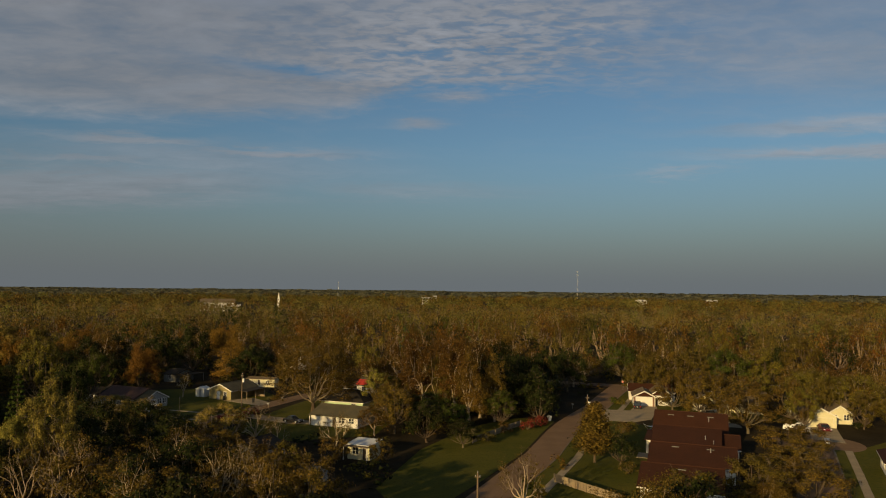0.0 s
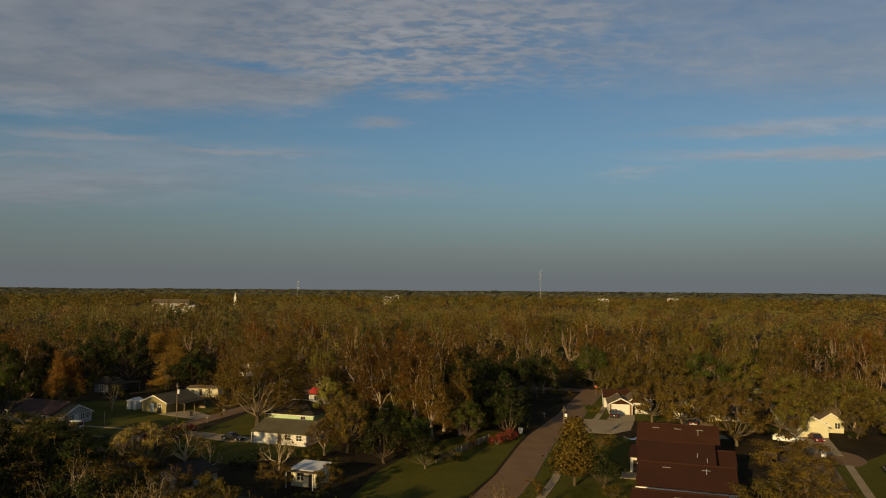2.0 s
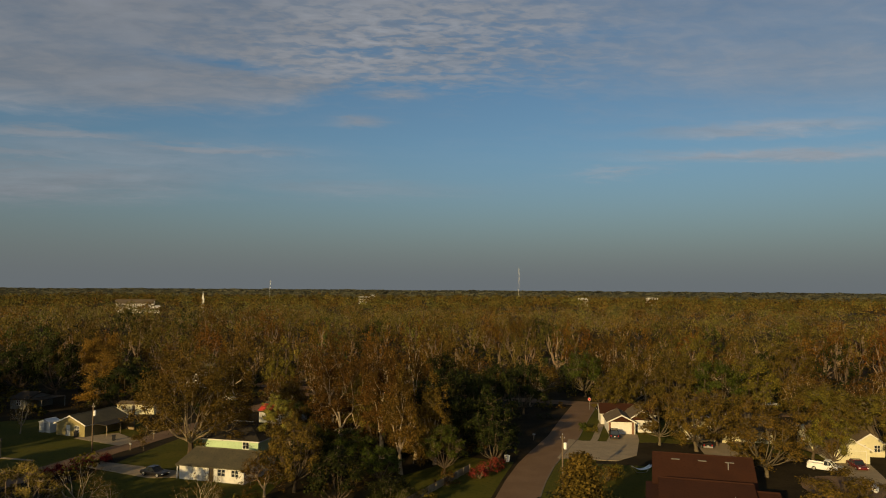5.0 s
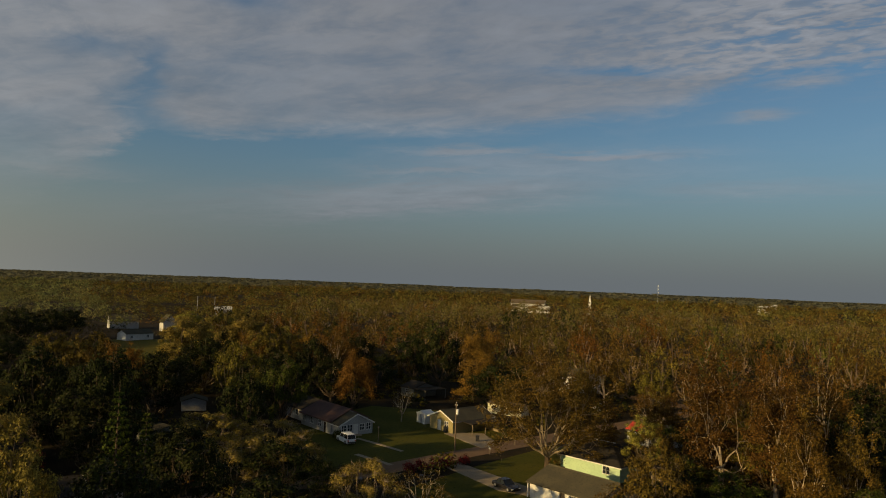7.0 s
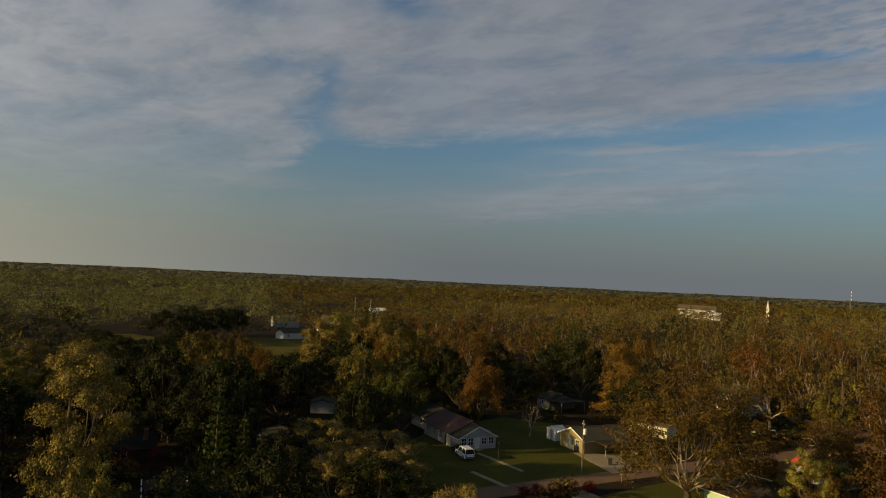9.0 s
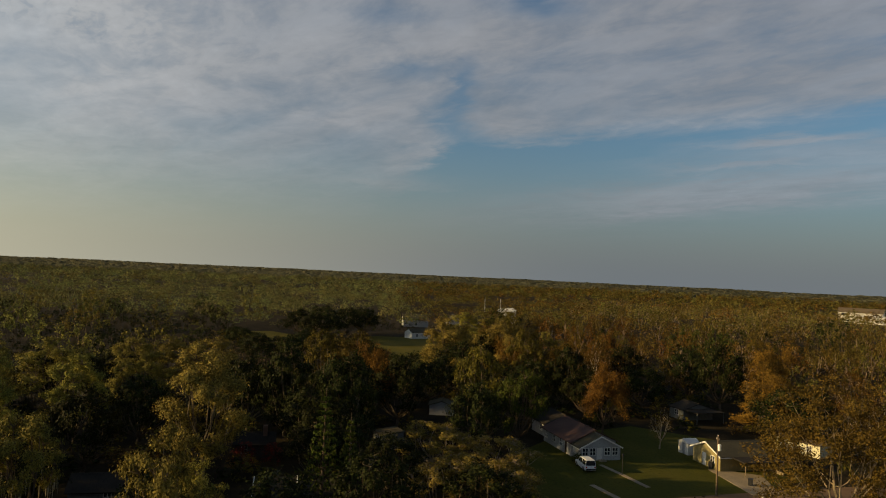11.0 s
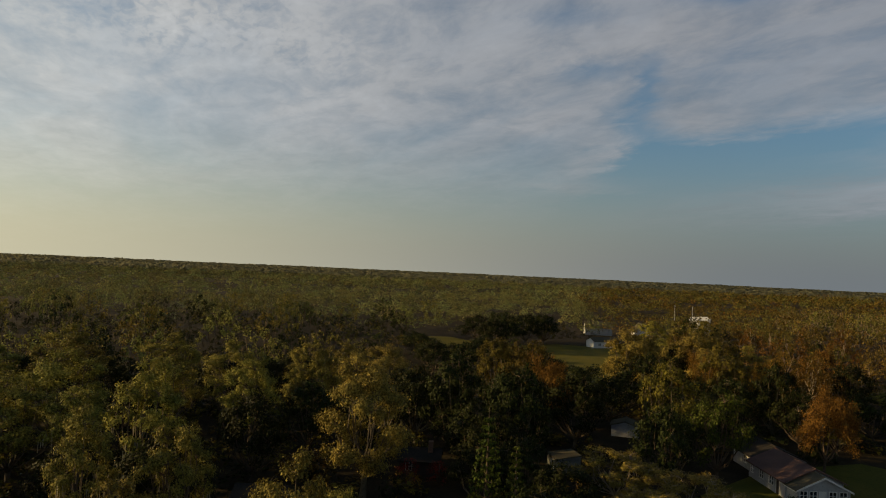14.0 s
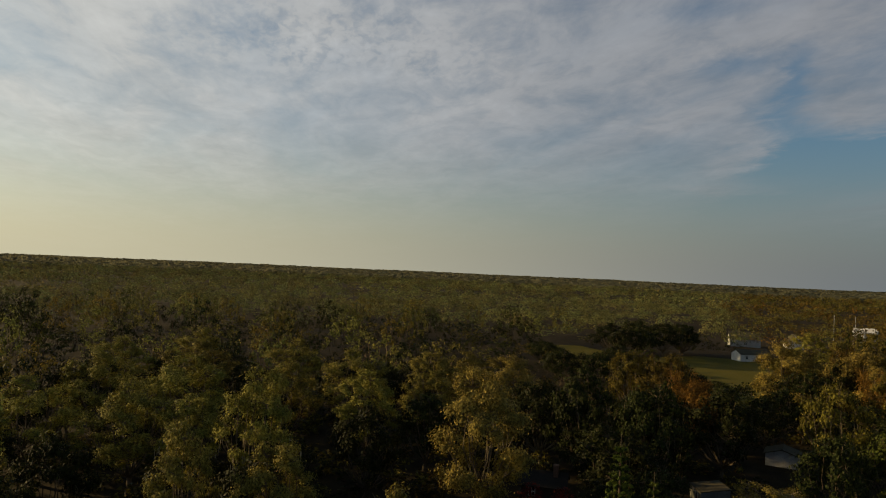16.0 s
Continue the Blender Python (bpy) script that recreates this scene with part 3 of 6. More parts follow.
def opening(root, kind, cx, w, z0, z1, turn, shift, door_material=None):
    """A window, door or garage door set into a wall."""
    m = Matrix.Translation(shift) @ Matrix.Rotation(radians(turn), 4, "Z")

    def placed(name, geo, mat, parent, label=""):
        geo.v = [tuple(m @ Vector(p)) for p in geo.v]
        return part(name, geo, mat, parent, label)
    a, b = cx - w / 2, cx + w / 2
    t = 0.09
    if kind == "window":
        zm = (z0 + z1) / 2
        fr = lattice([a - t, a, cx - 0.03, cx + 0.03, b, b + t], [z0 - t, z0, zm - 0.025, zm + 0.025, z1, z1 + t],
                     lambda x, z: not (a < x < b and z0 < z < z1) or abs(x - cx) < 0.03 or abs(z - zm) < 0.025, -0.04, 0.10)
        win = placed("window", fr, TRIM, root, "white window frame")
        placed("pane", Geo().box(a, b, 0.11, 0.125, z0, z1), GLASS, win)
        return
    fr = lattice([a - t, a, b, b + t], [z0, z1, z1 + t], lambda x, z: not (a < x < b and z < z1), -0.04, 0.10)
    if kind == "door":
        d = placed("door", Geo().box(a, b, 0.05, 0.10, z0, z1), door_material or DARK_DOOR, root)
        placed("frame", fr, TRIM, d)
        placed("handle", Geo().soft_box(b - 0.14, b - 0.07, -0.02, 0.049, 0.98, 1.06, 0.015), STEEL, d)
    else:
        d = placed("garage_door", Geo().box(a, b, 0.10, 0.11, z0, z1), door_material or TRIM, root)
        placed("frame", fr, TRIM, d)
        for k in range(4):
            for j in range(4):
                ww, hh = w / 4, (z1 - z0) / 4
                placed("panel", Geo().box(a + j * ww + 0.03, a + (j + 1) * ww - 0.03, 0.06, 0.099, z0 + k * hh + 0.02, z0 + (k + 1) * hh - 0.02), door_material or TRIM, d)


def roof_slab(g, quad, thick):
    """One plane of a roof, with thickness upwards."""
    a, b, c = [Vector(q) for q in quad[:3]]
    n = (b - a).cross(c - a).normalized()
    if n.z < 0:
        n = -n
    k = len(quad)
    v = [tuple(Vector(q)) for q in quad] + [tuple(Vector(q) + n * thick) for q in quad]
    g.add(v, [tuple(range(k - 1, -1, -1)), tuple(range(k, 2 * k))] + [(i, (i + 1) % k, k + (i + 1) % k, k + i) for i in range(k)])


def block(root, w, d, h, rise, wall, roof, holes=(), over=0.45, style="gable_x", at=(0, 0, 0), trim=True, ridge_vents=0, gable_wall=None, barge=None):
    """A house block under its roof: walls with openings, gables, roof planes, boards along the edges. holes: side, kind, centre, width, sill, head.
    Styles: gable_x (ridge along x), gable_y, hip, shed (one plane falling to the front), none."""
    X, Y, Z = at
    sides = {"front": (0, (X, Y - d / 2, Z), w), "back": (180, (X, Y + d / 2, Z), w), "left": (-90, (X - w / 2, Y, Z), d - 0.4), "right": (90, (X + w / 2, Y, Z), d - 0.4)}
    for s, (turn, shift, length) in sides.items():
        hs = [q for q in holes if q[0] == s]
        g = Geo()
        wall_run(g, length, h, 0.2, [q[2:6] for q in hs], turn, shift)
        top = None
        if style == "gable_x" and s in ("left", "right"):
            top = [(-d / 2 + 0.2, h), (d / 2 - 0.2, h), (0, h + rise * (1 - 0.4 / d))]
        if style == "gable_y" and s in ("front", "back"):
            top = [(-w / 2, h), (w / 2, h), (0, h + rise)]
        if top:
            e = Geo().prism(top, 1, 0.0, 0.2)
            m = Matrix.Translation(shift) @ Matrix.Rotation(radians(turn), 4, "Z")
            e.v = [tuple(m @ Vector(p)) for p in e.v]
            part("gable", e, gable_wall or wall, root)
        part("wall", g, wall, root)
        for q in hs:
            opening(root, q[1], *q[2:6], turn, shift, q[6] if len(q) > 6 else None)
    T = 0.16
    z0 = Z + h + 0.01
    if style in ("gable_x", "gable_y"):
        long_, half = (w, d / 2) if style == "gable_x" else (d, w / 2)
        sl = rise / half
        L = long_ / 2 + over * 0.8
        for sgn in (-1, 1):
            e, q = half + over, z0 - over * sl
            pts = [(-L, sgn * e, q), (L, sgn * e, q), (L, 0, z0 + rise), (-L, 0, z0 + rise)]
            if style == "gable_y":
                pts = [(p[1], p[0], p[2]) for p in pts]
            pts = [(p[0] + X, p[1] + Y, p[2]) for p in pts]
            g = Geo()
            roof_slab(g, pts, T)
            rp = part("roof", g, roof, root)
            if trim:
                f = Geo()
                f.box(-L, L, sgn * e - 0.03, sgn * e + 0.03, q - 0.07, q + 0.15)
                if style == "gable_y":
                    f.v = [(p[1], p[0], p[2]) for p in f.v]
                f.v = [(p[0] + X, p[1] + Y, p[2]) for p in f.v]
                part("fascia", f, TRIM, rp, "white edge board")
                for end in (-1, 1):
                    b = Geo().prism([(sgn * e, q - 0.08), (sgn * e, q + 0.18), (0, z0 + rise + 0.2), (0, z0 + rise - 0.06)], 0, end * (L + 0.02) - 0.02, end * (L + 0.02) + 0.02)
                    if style == "gable_y":
                        b.v = [(p[1], p[0], p[2]) for p in b.v]
                    b.v = [(p[0] + X, p[1] + Y, p[2]) for p in b.v]
                    part("barge_board", b, barge or TRIM, rp, "dark edge board" if barge else "white edge board")
        cap = Geo().prism([(-0.22, z0 + rise + 0.10), (0.22, z0 + rise + 0.10), (0.05, z0 + rise + T + 0.09), (-0.05, z0 + rise + T + 0.09)], 0, -L + 0.05, L - 0.05)
        if style == "gable_y":
            cap.v = [(p[1], p[0], p[2]) for p in cap.v]
        cap.v = [(p[0] + X, p[1] + Y, p[2]) for p in cap.v]
        part("ridge_cap", cap, roof, root)
        for i in range(ridge_vents):
            cx = X + w * ((i + 0.5) / ridge_vents - 0.5) * 0.85
            yv = -half * 0.22
            zv = z0 + rise * 0.78 + T
            part("roof_vent", Geo().soft_box(cx - 0.6, cx + 0.6, Y + yv - 0.10, Y + yv + 0.10, zv - 0.04, zv + 0.08, 0.03), DIM_WALL, root, "grey metal roof vent")
    elif style == "hip":
        e = over
        sl = rise / (d / 2)
        q = z0 - e * sl
        A, B, C, D = (-w / 2 - e, -d / 2 - e, q), (w / 2 + e, -d / 2 - e, q), (w / 2 + e, d / 2 + e, q), (-w / 2 - e, d / 2 + e, q)
        r = max(w / 2 - d / 2, 0.05)
        E, F = (-r, 0, z0 + rise), (r, 0, z0 + rise)
        for quad in ((A, B, F, E), (C, D, E, F), (B, C, F), (D, A, E)):
            g = Geo()
            roof_slab(g, [(p[0] + X, p[1] + Y, p[2]) for p in quad], T)
            part("roof", g, roof, root)
        if trim:
            f = Geo()
            f.box(A[0], B[0], A[1] - 0.03, A[1] + 0.03, q - 0.1, q + 0.14).box(A[0], B[0], C[1] - 0.03, C[1] + 0.03, q - 0.1, q + 0.14)
            f.box(A[0] - 0.03, A[0] + 0.03, A[1] + 0.04, C[1] - 0.04, q - 0.1, q + 0.14).box(B[0] - 0.03, B[0] + 0.03, A[1] + 0.04, C[1] - 0.04, q - 0.1, q + 0.14)
            f.v = [(p[0] + X, p[1] + Y, p[2]) for p in f.v]
            part("fascia", f, TRIM, root, "white edge board")
    elif style == "shed":
        g = Geo()
        roof_slab(g, [(X - w / 2 - over, Y - d / 2 - over, z0), (X + w / 2 + over, Y - d / 2 - over, z0), (X + w / 2 + over, Y + d / 2 + over, z0 + rise), (X - w / 2 - over, Y + d / 2 + over, z0 + rise)], 0.12)
        part("roof", g, roof, root)
        for s in (-1, 1):
            g = Geo().prism([(Y - d / 2, Z + h), (Y + d / 2, Z + h), (Y + d / 2, Z + h + rise * 0.94)], 0, X + s * (w / 2 - 0.1) - 0.1, X + s * (w / 2 - 0.1) + 0.1)
            part("wall", g, wall, root)
        part("wall", Geo().box(X - w / 2 + 0.21, X + w / 2 - 0.21, Y + d / 2 - 0.2, Y + d / 2, Z + h, Z + h + rise * 0.92), wall, root)


def win(side, c, w=1.2, z0=0.95, z1=2.1):
    return (side, "window", c, w, z0, z1)


def door(side, c, w=0.95, m=None):
    return (side, "door", c, w, 0.02, 2.08, m)


def garage(side, c, w=4.9, m=None):
    return (side, "garage", c, w, 0.02, 2.15, m)


# white garage house at the bend of the street
def make_houses():
    h = thing("house", 53.6, 190.0, -12, "white house with garage and stacked brown gables", "house")
    block(h, 5.5, 8.0, 2.5, 1.35, WHITE, ROOF_TAN, [garage("front", -0.1, 4.2)], 0.35, "gable_y", (0.35, 0, 0), gable_wall=ROOF_BROWN)
    block(h, 5.8, 8.6, 2.6, 1.95, WHITE, ROOF_TAN, [win("front", 0.9, 1.5), door("front", -1.6)], 0.45, "gable_y", (4.9, 2.6, 0), gable_wall=ROOF_BROWN)
    block(h, 12.0, 6.0, 2.6, 1.5, WHITE, ROOF_BROWN, [win("right", 0, 1.4), win("back", 2)], 0.4, "gable_x", (3.0, 9.0, 0))
    for x in (-2.14, 2.64):
        part("pilaster", Geo().box(x - 0.22, x + 0.22, -4.14, -4.02, 0, 2.45), BRICK_BROWN, h, "brown brick pier beside the garage")

    h = thing("house", 69.6, 182.4, -24, "cream house with broad gable half hidden by trees", "house")
    block(h, 9.0, 9.0, 2.7, 2.5, CREAM, ROOF_TAN, [garage("front", -1.2, 4.8), win("front", 3.0, 1.3)], 0.5, "gable_y")
    block(h, 8.0, 8.0, 2.7, 2.2, CREAM, ROOF_TAN, [win("front", 0, 1.6)], 0.5, "gable_x", (8.4, 1.5, 0))

    # long brown-roofed house in steps
    h = thing("house", 45.5, 131.5, -21.5, "long white house with stepped dark brown shingle roofs", "house")
    block(h, 13.0, 11.0, 3.3, 2.8, WHITE, ROOF_BROWN, [win("left", 1.5, 1.4), win("left", -2.5, 1.2), win("back", -4), win("back", 3)], 0.5, "gable_x", (0.2, 10.7, 0), ridge_vents=3, barge=ROOF_BROWN)
    block(h, 11.0, 14.0, 3.2, 1.95, WHITE, ROOF_BROWN, [win("left", 4.2, 1.3)], 0.5, "gable_x", (0, 0, 0), barge=ROOF_BROWN)
    block(h, 1.8, 6.4, 2.5, 0.6, WHITE, ROOF_BROWN, [door("front", 0.0)], 0.3, "shed", (-6.4, 2.0, 0))
    block(h, 3.2, 9.0, 2.7, 1.5, WHITE, ROOF_BROWN, [win("right", 0, 1.2)], 0.4, "gable_x", (7.12, 0.2, 0), barge=ROOF_BROWN)
    block(h, 13.0, 12.4, 2.5, 1.9, WHITE, ROOF_BROWN, [win("left", 2.4, 1.3), win("left", -2.4, 1.3)], 0.5, "gable_x", (1.4, -11.9, 0), ridge_vents=2, barge=ROOF_BROWN)
    block(h, 11.0, 12.0, 2.5, 1.9, WHITE, ROOF_BROWN, [win("front", -2.5, 1.4), win("front", 2.5, 1.4), door("front", 0), win("left", 0)], 0.5, "gable_x", (0.4, -27.6, 0), ridge_vents=1, barge=ROOF_BROWN)
    for x, y, z in ((3.2, -4.6, 3.95), (4.6, -6.0, 3.5), (4.2, -14.2, 3.8), (3.6, 8.2, 5.1)):
        part("vent_pipe", Geo().tube([(x, y, z - 0.3), (x, y, z + 0.8)], [0.06, 0.06], 8), STEEL, h)
    part("porch_slab", Geo().box(-8.6, -5.8, -5.6, -1.6, 0, 0.12), CONCRETE, h)
    part("downpipe", Geo().tube([(-5.66, -7.1, 0.05), (-5.66, -7.1, 3.1)], [0.07, 0.07], 6), TRIM, h)

    h = thing("house", 86.3, 163.6, -13, "cream garage house with sunlit gable front", "house")
    block(h, 6.4, 8.0, 2.5, 1.7, CREAM, ROOF_TAN, [garage("front", 0.1, 4.9, CREAM)], 0.45, "gable_y")
    block(h, 5.2, 5.0, 2.4, 1.7, CREAM, ROOF_TAN, [door("front", -1.2, 1.0, DARK_DOOR), win("front", 1.3, 1.0)], 0.45, "gable_y", (5.6, 4.2, 0))
    block(h, 12.0, 7.0, 2.6, 2.2, CREAM, ROOF_TAN, [win("left", 0), win("right", 0)], 0.4, "gable_x", (2.8, 9.2, 0))

    h = thing("house", 80.4, 118.0, -26, "white house with brown roof beside a lawn", "house")
    block(h, 12.0, 10.0, 2.8, 2.5, WHITE, ROOF_BROWN, [win("left", 1, 1.4), win("left", -2.2, 1.4), win("front", 0)], 0.5, "hip")

    # low white house and mint house on the lane
    h = thing("house", -21.9, 159.0, -21, "low white house with weathered olive-grey roof", "house")
    block(h, 11.6, 9.5, 2.35, 1.5, WHITE, ROOF_GREY, [door("front", 0.0, 0.9), win("front", 1.8, 1.3, 1.0, 2.0), win("front", 4.2, 1.2, 1.0, 2.0), win("left", 0, 1.3)], 0.5, "gable_x", trim=False)
    part("porch_post", Geo().box(-6.35, -6.2, -4.7, -4.55, 0, 1.9), TRIM, h, "white post")
    h = thing("house", -23.2, 178.0, -19.5, "mint-green stucco house with dark hipped roof", "house")
    block(h, 11.4, 9.4, 2.6, 2.3, MINT, ROOF_DARK, [win("front", 3.2, 1.2), win("left", 0, 1.2)], 0.45, "hip")
    part("roof_frame", Geo().box(-2.0, 2.2, -0.5, -0.3, 4.93, 5.08), STEEL, h, "pale metal ridge rail")

    h = thing("house", -14.0, 127.6, -22, "small cream house with flat pale awning", "house")
    block(h, 4.4, 4.2, 2.5, 0.3, CREAM, ROOF_WHITE, [win("front", -0.6, 1.2), door("front", 1.3, 0.9)], 0.25, "shed")
    part("awning", Geo().box(-2.6, 2.4, -3.4, -2.2, 2.42, 2.52), ROOF_TAN, h, "flat tan awning")
    for x in (-2.4, 2.2):
        part("post", Geo().box(x - 0.05, x + 0.05, -3.3, -3.2, 0, 2.42), TRIM, h)
    h = thing("house", -32.7, 125.1, -28, "grey-white gabled cottage in deep shade", "house")
    block(h, 6.8, 7.0, 2.3, 1.4, GREY_WALL, ROOF_DARK, [win("front", -2.4, 0.9), door("front", 0.6, 0.8), win("front", 2.7, 0.8)], 0.35, "gable_y", trim=False)
    h = thing("house", -23.5, 108.0, -23, "low pale grey cottage under trees", "house")
    block(h, 10.0, 7.0, 2.4, 1.6, GREY_WALL, ROOF_GREY, [win("front", -2.5), door("front", 0.5), win("front", 3.0), win("left", 0)], 0.4, "gable_x", trim=False)

    # tan house with driveway, white shed beside it
    h = thing("house", -57.6, 195.0, -24, "tan house with gable front and brown roof", "house")
    block(h, 7.4, 11.0, 2.5, 1.5, OLIVE, ROOF_GREY, [door("front", -0.6, 0.9, TRIM), win("front", 1.7, 1.0)], 0.45, "gable_y")
    c = Geo()
    roof_slab(c, [(4.0, -3.6, 2.35), (7.4, -3.6, 2.2), (7.4, 4.4, 2.2), (4.0, 4.4, 2.35)], 0.14)
    part("carport_roof", c, ROOF_DARK, h, "low dark brown carport roof")
    for y in (-3.3, 0.3, 4.1):
        part("carport_post", Geo().box(7.1, 7.22, y - 0.06, y + 0.06, 0, 2.2), FENCE_WOOD, h)
    part("carport_wall", Geo().box(3.6, 7.1, 4.0, 4.12, 0, 2.2), FENCE_WOOD, h)
    s = thing("garden_shed", -66.2, 195.2, -24, "white metal garden shed beside the tan house", "shed")
    block(s, 2.9, 2.6, 2.0, 0.5, WHITE, ROOF_WHITE, [door("front", 0.2, 0.8, GREY_WALL)], 0.12, "gable_y", trim=False)
    h = thing("mobile_home", -55.2, 216.3, -8, "cream mobile home with weathered streaks", "mobile home")
    block(h, 9.0, 3.8, 2.25, 0.3, CREAM, ROOF_TAN, [win("front", -2.8, 0.9, 0.9, 1.8), win("front", 2.4, 1.0, 0.9, 1.8), door("front", -0.4, 0.8)], 0.15, "gable_x", trim=False)
    h = thing("house", -19.5, 204.3, -22, "pale house behind trees with a bright red roof sheet", "house")
    block(h, 8.5, 6.5, 2.5, 1.5, WHITE, ROOF_GREY, [win("front", -2.0), win("front", 1.8)], 0.35, "gable_x", trim=False)
    s = Geo()
    roof_slab(s, [(-4.4, -3.62, 2.67), (-1.2, -3.62, 2.67), (-1.2, -1.1, 3.83), (-4.4, -1.1, 3.83)], 0.05)
    part("roof_sheet", s, RED_SHEET, h, "bright red plastic roof sheet")
    h = thing("house", -50.6, 262.5, -22, "white two-storey house seen through bare branches", "house")
    block(h, 9.0, 8.0, 4.9, 1.7, WHITE, ROOF_GREY, [win("front", -2.5), win("front", 2.5), win("front", -2.5, 1.2, 3.3, 4.4), win("front", 2.5, 1.2, 3.3, 4.4)], 0.4, "gable_x", trim=False)

    # white porch house with the van
    # white clapboard drawn in grey siding: tree shade put into the wall colour
    h = thing("house", -79.4, 179.8, -23.5, "pale clapboard house greyed for shade, with rusty roof and screened porch", "house")
    block(h, 11.6, 8.6, 2.5, 1.9, GREY_WALL, ROOF_RED, [win("front", -4.6, 1.0), win("front", -1.5, 1.3), win("front", 1.6, 1.3), door("front", 3.6), win("back", 0)], 0.45, "gable_x", trim=False)
    block(h, 3.0, 7.6, 2.2, 1.8, GREY_WALL, ROOF_GREY, [win("right", -2.9, 1.0, 0.9, 2.1), win("right", -1.5, 1.0, 0.9, 2.1), door("right", -0.2, 0.9, TRIM), win("right", 1.3, 1.0, 0.9, 2.1), win("right", 2.8, 1.0, 0.9, 2.1)], 0.35, "gable_x", (7.32, -0.3, 0))
    block(h, 9.0, 8.0, 2.5, 1.6, GREY_WALL, ROOF_DARK, [win("front", 0)], 0.4, "gable_x", (-10.5, 1.2, 0), trim=False)
    part("step", Geo().box(8.85, 9.8, -0.8, 0.4, 0, 0.2), CONCRETE, h)
    s = thing("garden_shed", -96.6, 149.2, -14, "narrow weathered shed darkened for shade, with sunlit end", "shed")
    block(s, 4.2, 4.0, 2.5, 0.5, DIM_WALL, ROOF_GREY, [door("front", 0.4, 0.9)], 0.12, "shed", trim=False)
    # grey siding darkens this white gable in place of shade
    h = thing("garage", -115.2, 176.6, 47, "pale gabled garage, greyed for the deep shade", "garage")
    block(h, 5.2, 4.6, 2.1, 0.8, GREY_WALL, ROOF_GREY, [], 0.3, "gable_y", trim=False)
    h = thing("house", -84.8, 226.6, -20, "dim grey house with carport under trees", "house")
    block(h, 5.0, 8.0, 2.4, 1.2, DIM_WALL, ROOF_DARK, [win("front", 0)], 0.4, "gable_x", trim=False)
    part("carport_roof", Geo().box(2.7, 7.2, -4.2, 3.4, 2.4, 2.56), ROOF_DARK, h)
    for y in (-4.0, 3.2):
        part("post", Geo().box(6.95, 7.07, y - 0.06, y + 0.06, 0, 2.4), DIM_WALL, h)
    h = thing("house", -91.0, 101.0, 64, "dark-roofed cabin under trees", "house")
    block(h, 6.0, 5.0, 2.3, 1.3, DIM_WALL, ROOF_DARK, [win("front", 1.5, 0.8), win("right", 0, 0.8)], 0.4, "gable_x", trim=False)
    h = thing("house", -102.5, 127.0, 62, "brown cabin with brick chimney under trees", "house")
    block(h, 6.0, 4.6, 2.4, 1.2, DARK_DOOR, ROOF_DARK, [win("front", -1.5, 0.8)], 0.4, "gable_x", trim=False)
    part("chimney", Geo().soft_box(1.2, 1.9, -0.9, -0.1, 2.6, 5.0, 0.05), BRICK_BROWN, h)
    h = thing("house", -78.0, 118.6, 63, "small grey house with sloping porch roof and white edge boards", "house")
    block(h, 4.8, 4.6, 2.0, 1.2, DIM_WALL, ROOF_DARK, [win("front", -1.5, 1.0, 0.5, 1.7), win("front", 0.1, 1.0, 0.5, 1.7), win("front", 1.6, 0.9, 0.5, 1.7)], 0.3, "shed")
    for x in (-2.75, 2.75):
        part("barge_board", Geo().prism([(-2.65, 1.94), (2.65, 3.14), (2.65, 3.38), (-2.65, 2.18)], 0, x - 0.07, x + 0.07), TRIM, h, "white edge board")
        part("post", Geo().box(x - 0.07, x + 0.07, -2.62, -2.48, 0, 1.93), TRIM, h, "white porch post")
    block(h, 5.0, 3.6, 2.0, 0.7, DIM_WALL, ROOF_DARK, [win("front", -1.2, 0.9, 0.8, 1.7), win("front", 1.2, 0.9, 0.8, 1.7)], 0.25, "shed", (5.1, 0.2, 0), trim=False)

    # far buildings at the field and on the horizon
    h = thing("barn", -256.0, 279.0, 85, "long white barn beside the field", "barn")
    block(h, 13.5, 6.5, 2.9, 1.4, WHITE, ROOF_GREY, [win("front", -4), win("front", 4)], 0.4, "gable_x", trim=False)
    h = thing("house", -283.0, 322.0, 60, "far white house with steep gable", "house")
    block(h, 7.0, 9.0, 5.0, 3.5, WHITE, ROOF_GREY, [win("front", 0, 1.4)], 0.4, "gable_y", trim=False)
    h = thing("house", -312.0, 318.0, 60, "far grey house with broad roof", "house")
    block(h, 14.0, 9.0, 4.0, 3.0, GREY_WALL, ROOF_GREY, [win("front", 0, 1.4)], 0.4, "gable_x", trim=False)
    for x, y, w in ((-304, 382, 9), (-309, 391, 6), (-300, 375, 5)):
        h = thing("building", x, y, 40, "far white building above the trees", "building", "far white roofs")
        block(h, w, 8.0, 9.0, 1.5, WHITE, ROOF_WHITE, [win("front", 0, 2.0, 6.5, 8.0)], 0.3, "gable_x", trim=False)
    h = thing("hall", -283, 880, 14, "far pale hall with low metal roof", "hall")
    block(h, 40.0, 22.0, 10.0, 4.2, WHITE, ROOF_TAN, [win("front", -14, 6, 6.5, 9), win("front", 14, 6, 6.5, 9)], 1.0, "gable_x")
    h = thing("hall", -262, 850, 14, "far low white hall", "hall")
    block(h, 30.0, 14.0, 6.8, 1.2, WHITE, ROOF_WHITE, [], 0.6, "gable_x", trim=False)
    h = thing("church", -211, 897, 5, "far white church spire above the woods", "church")
    part("tower", Geo().box(-1.4, 1.4, -1.4, 1.4, 0, 15), WHITE, h)
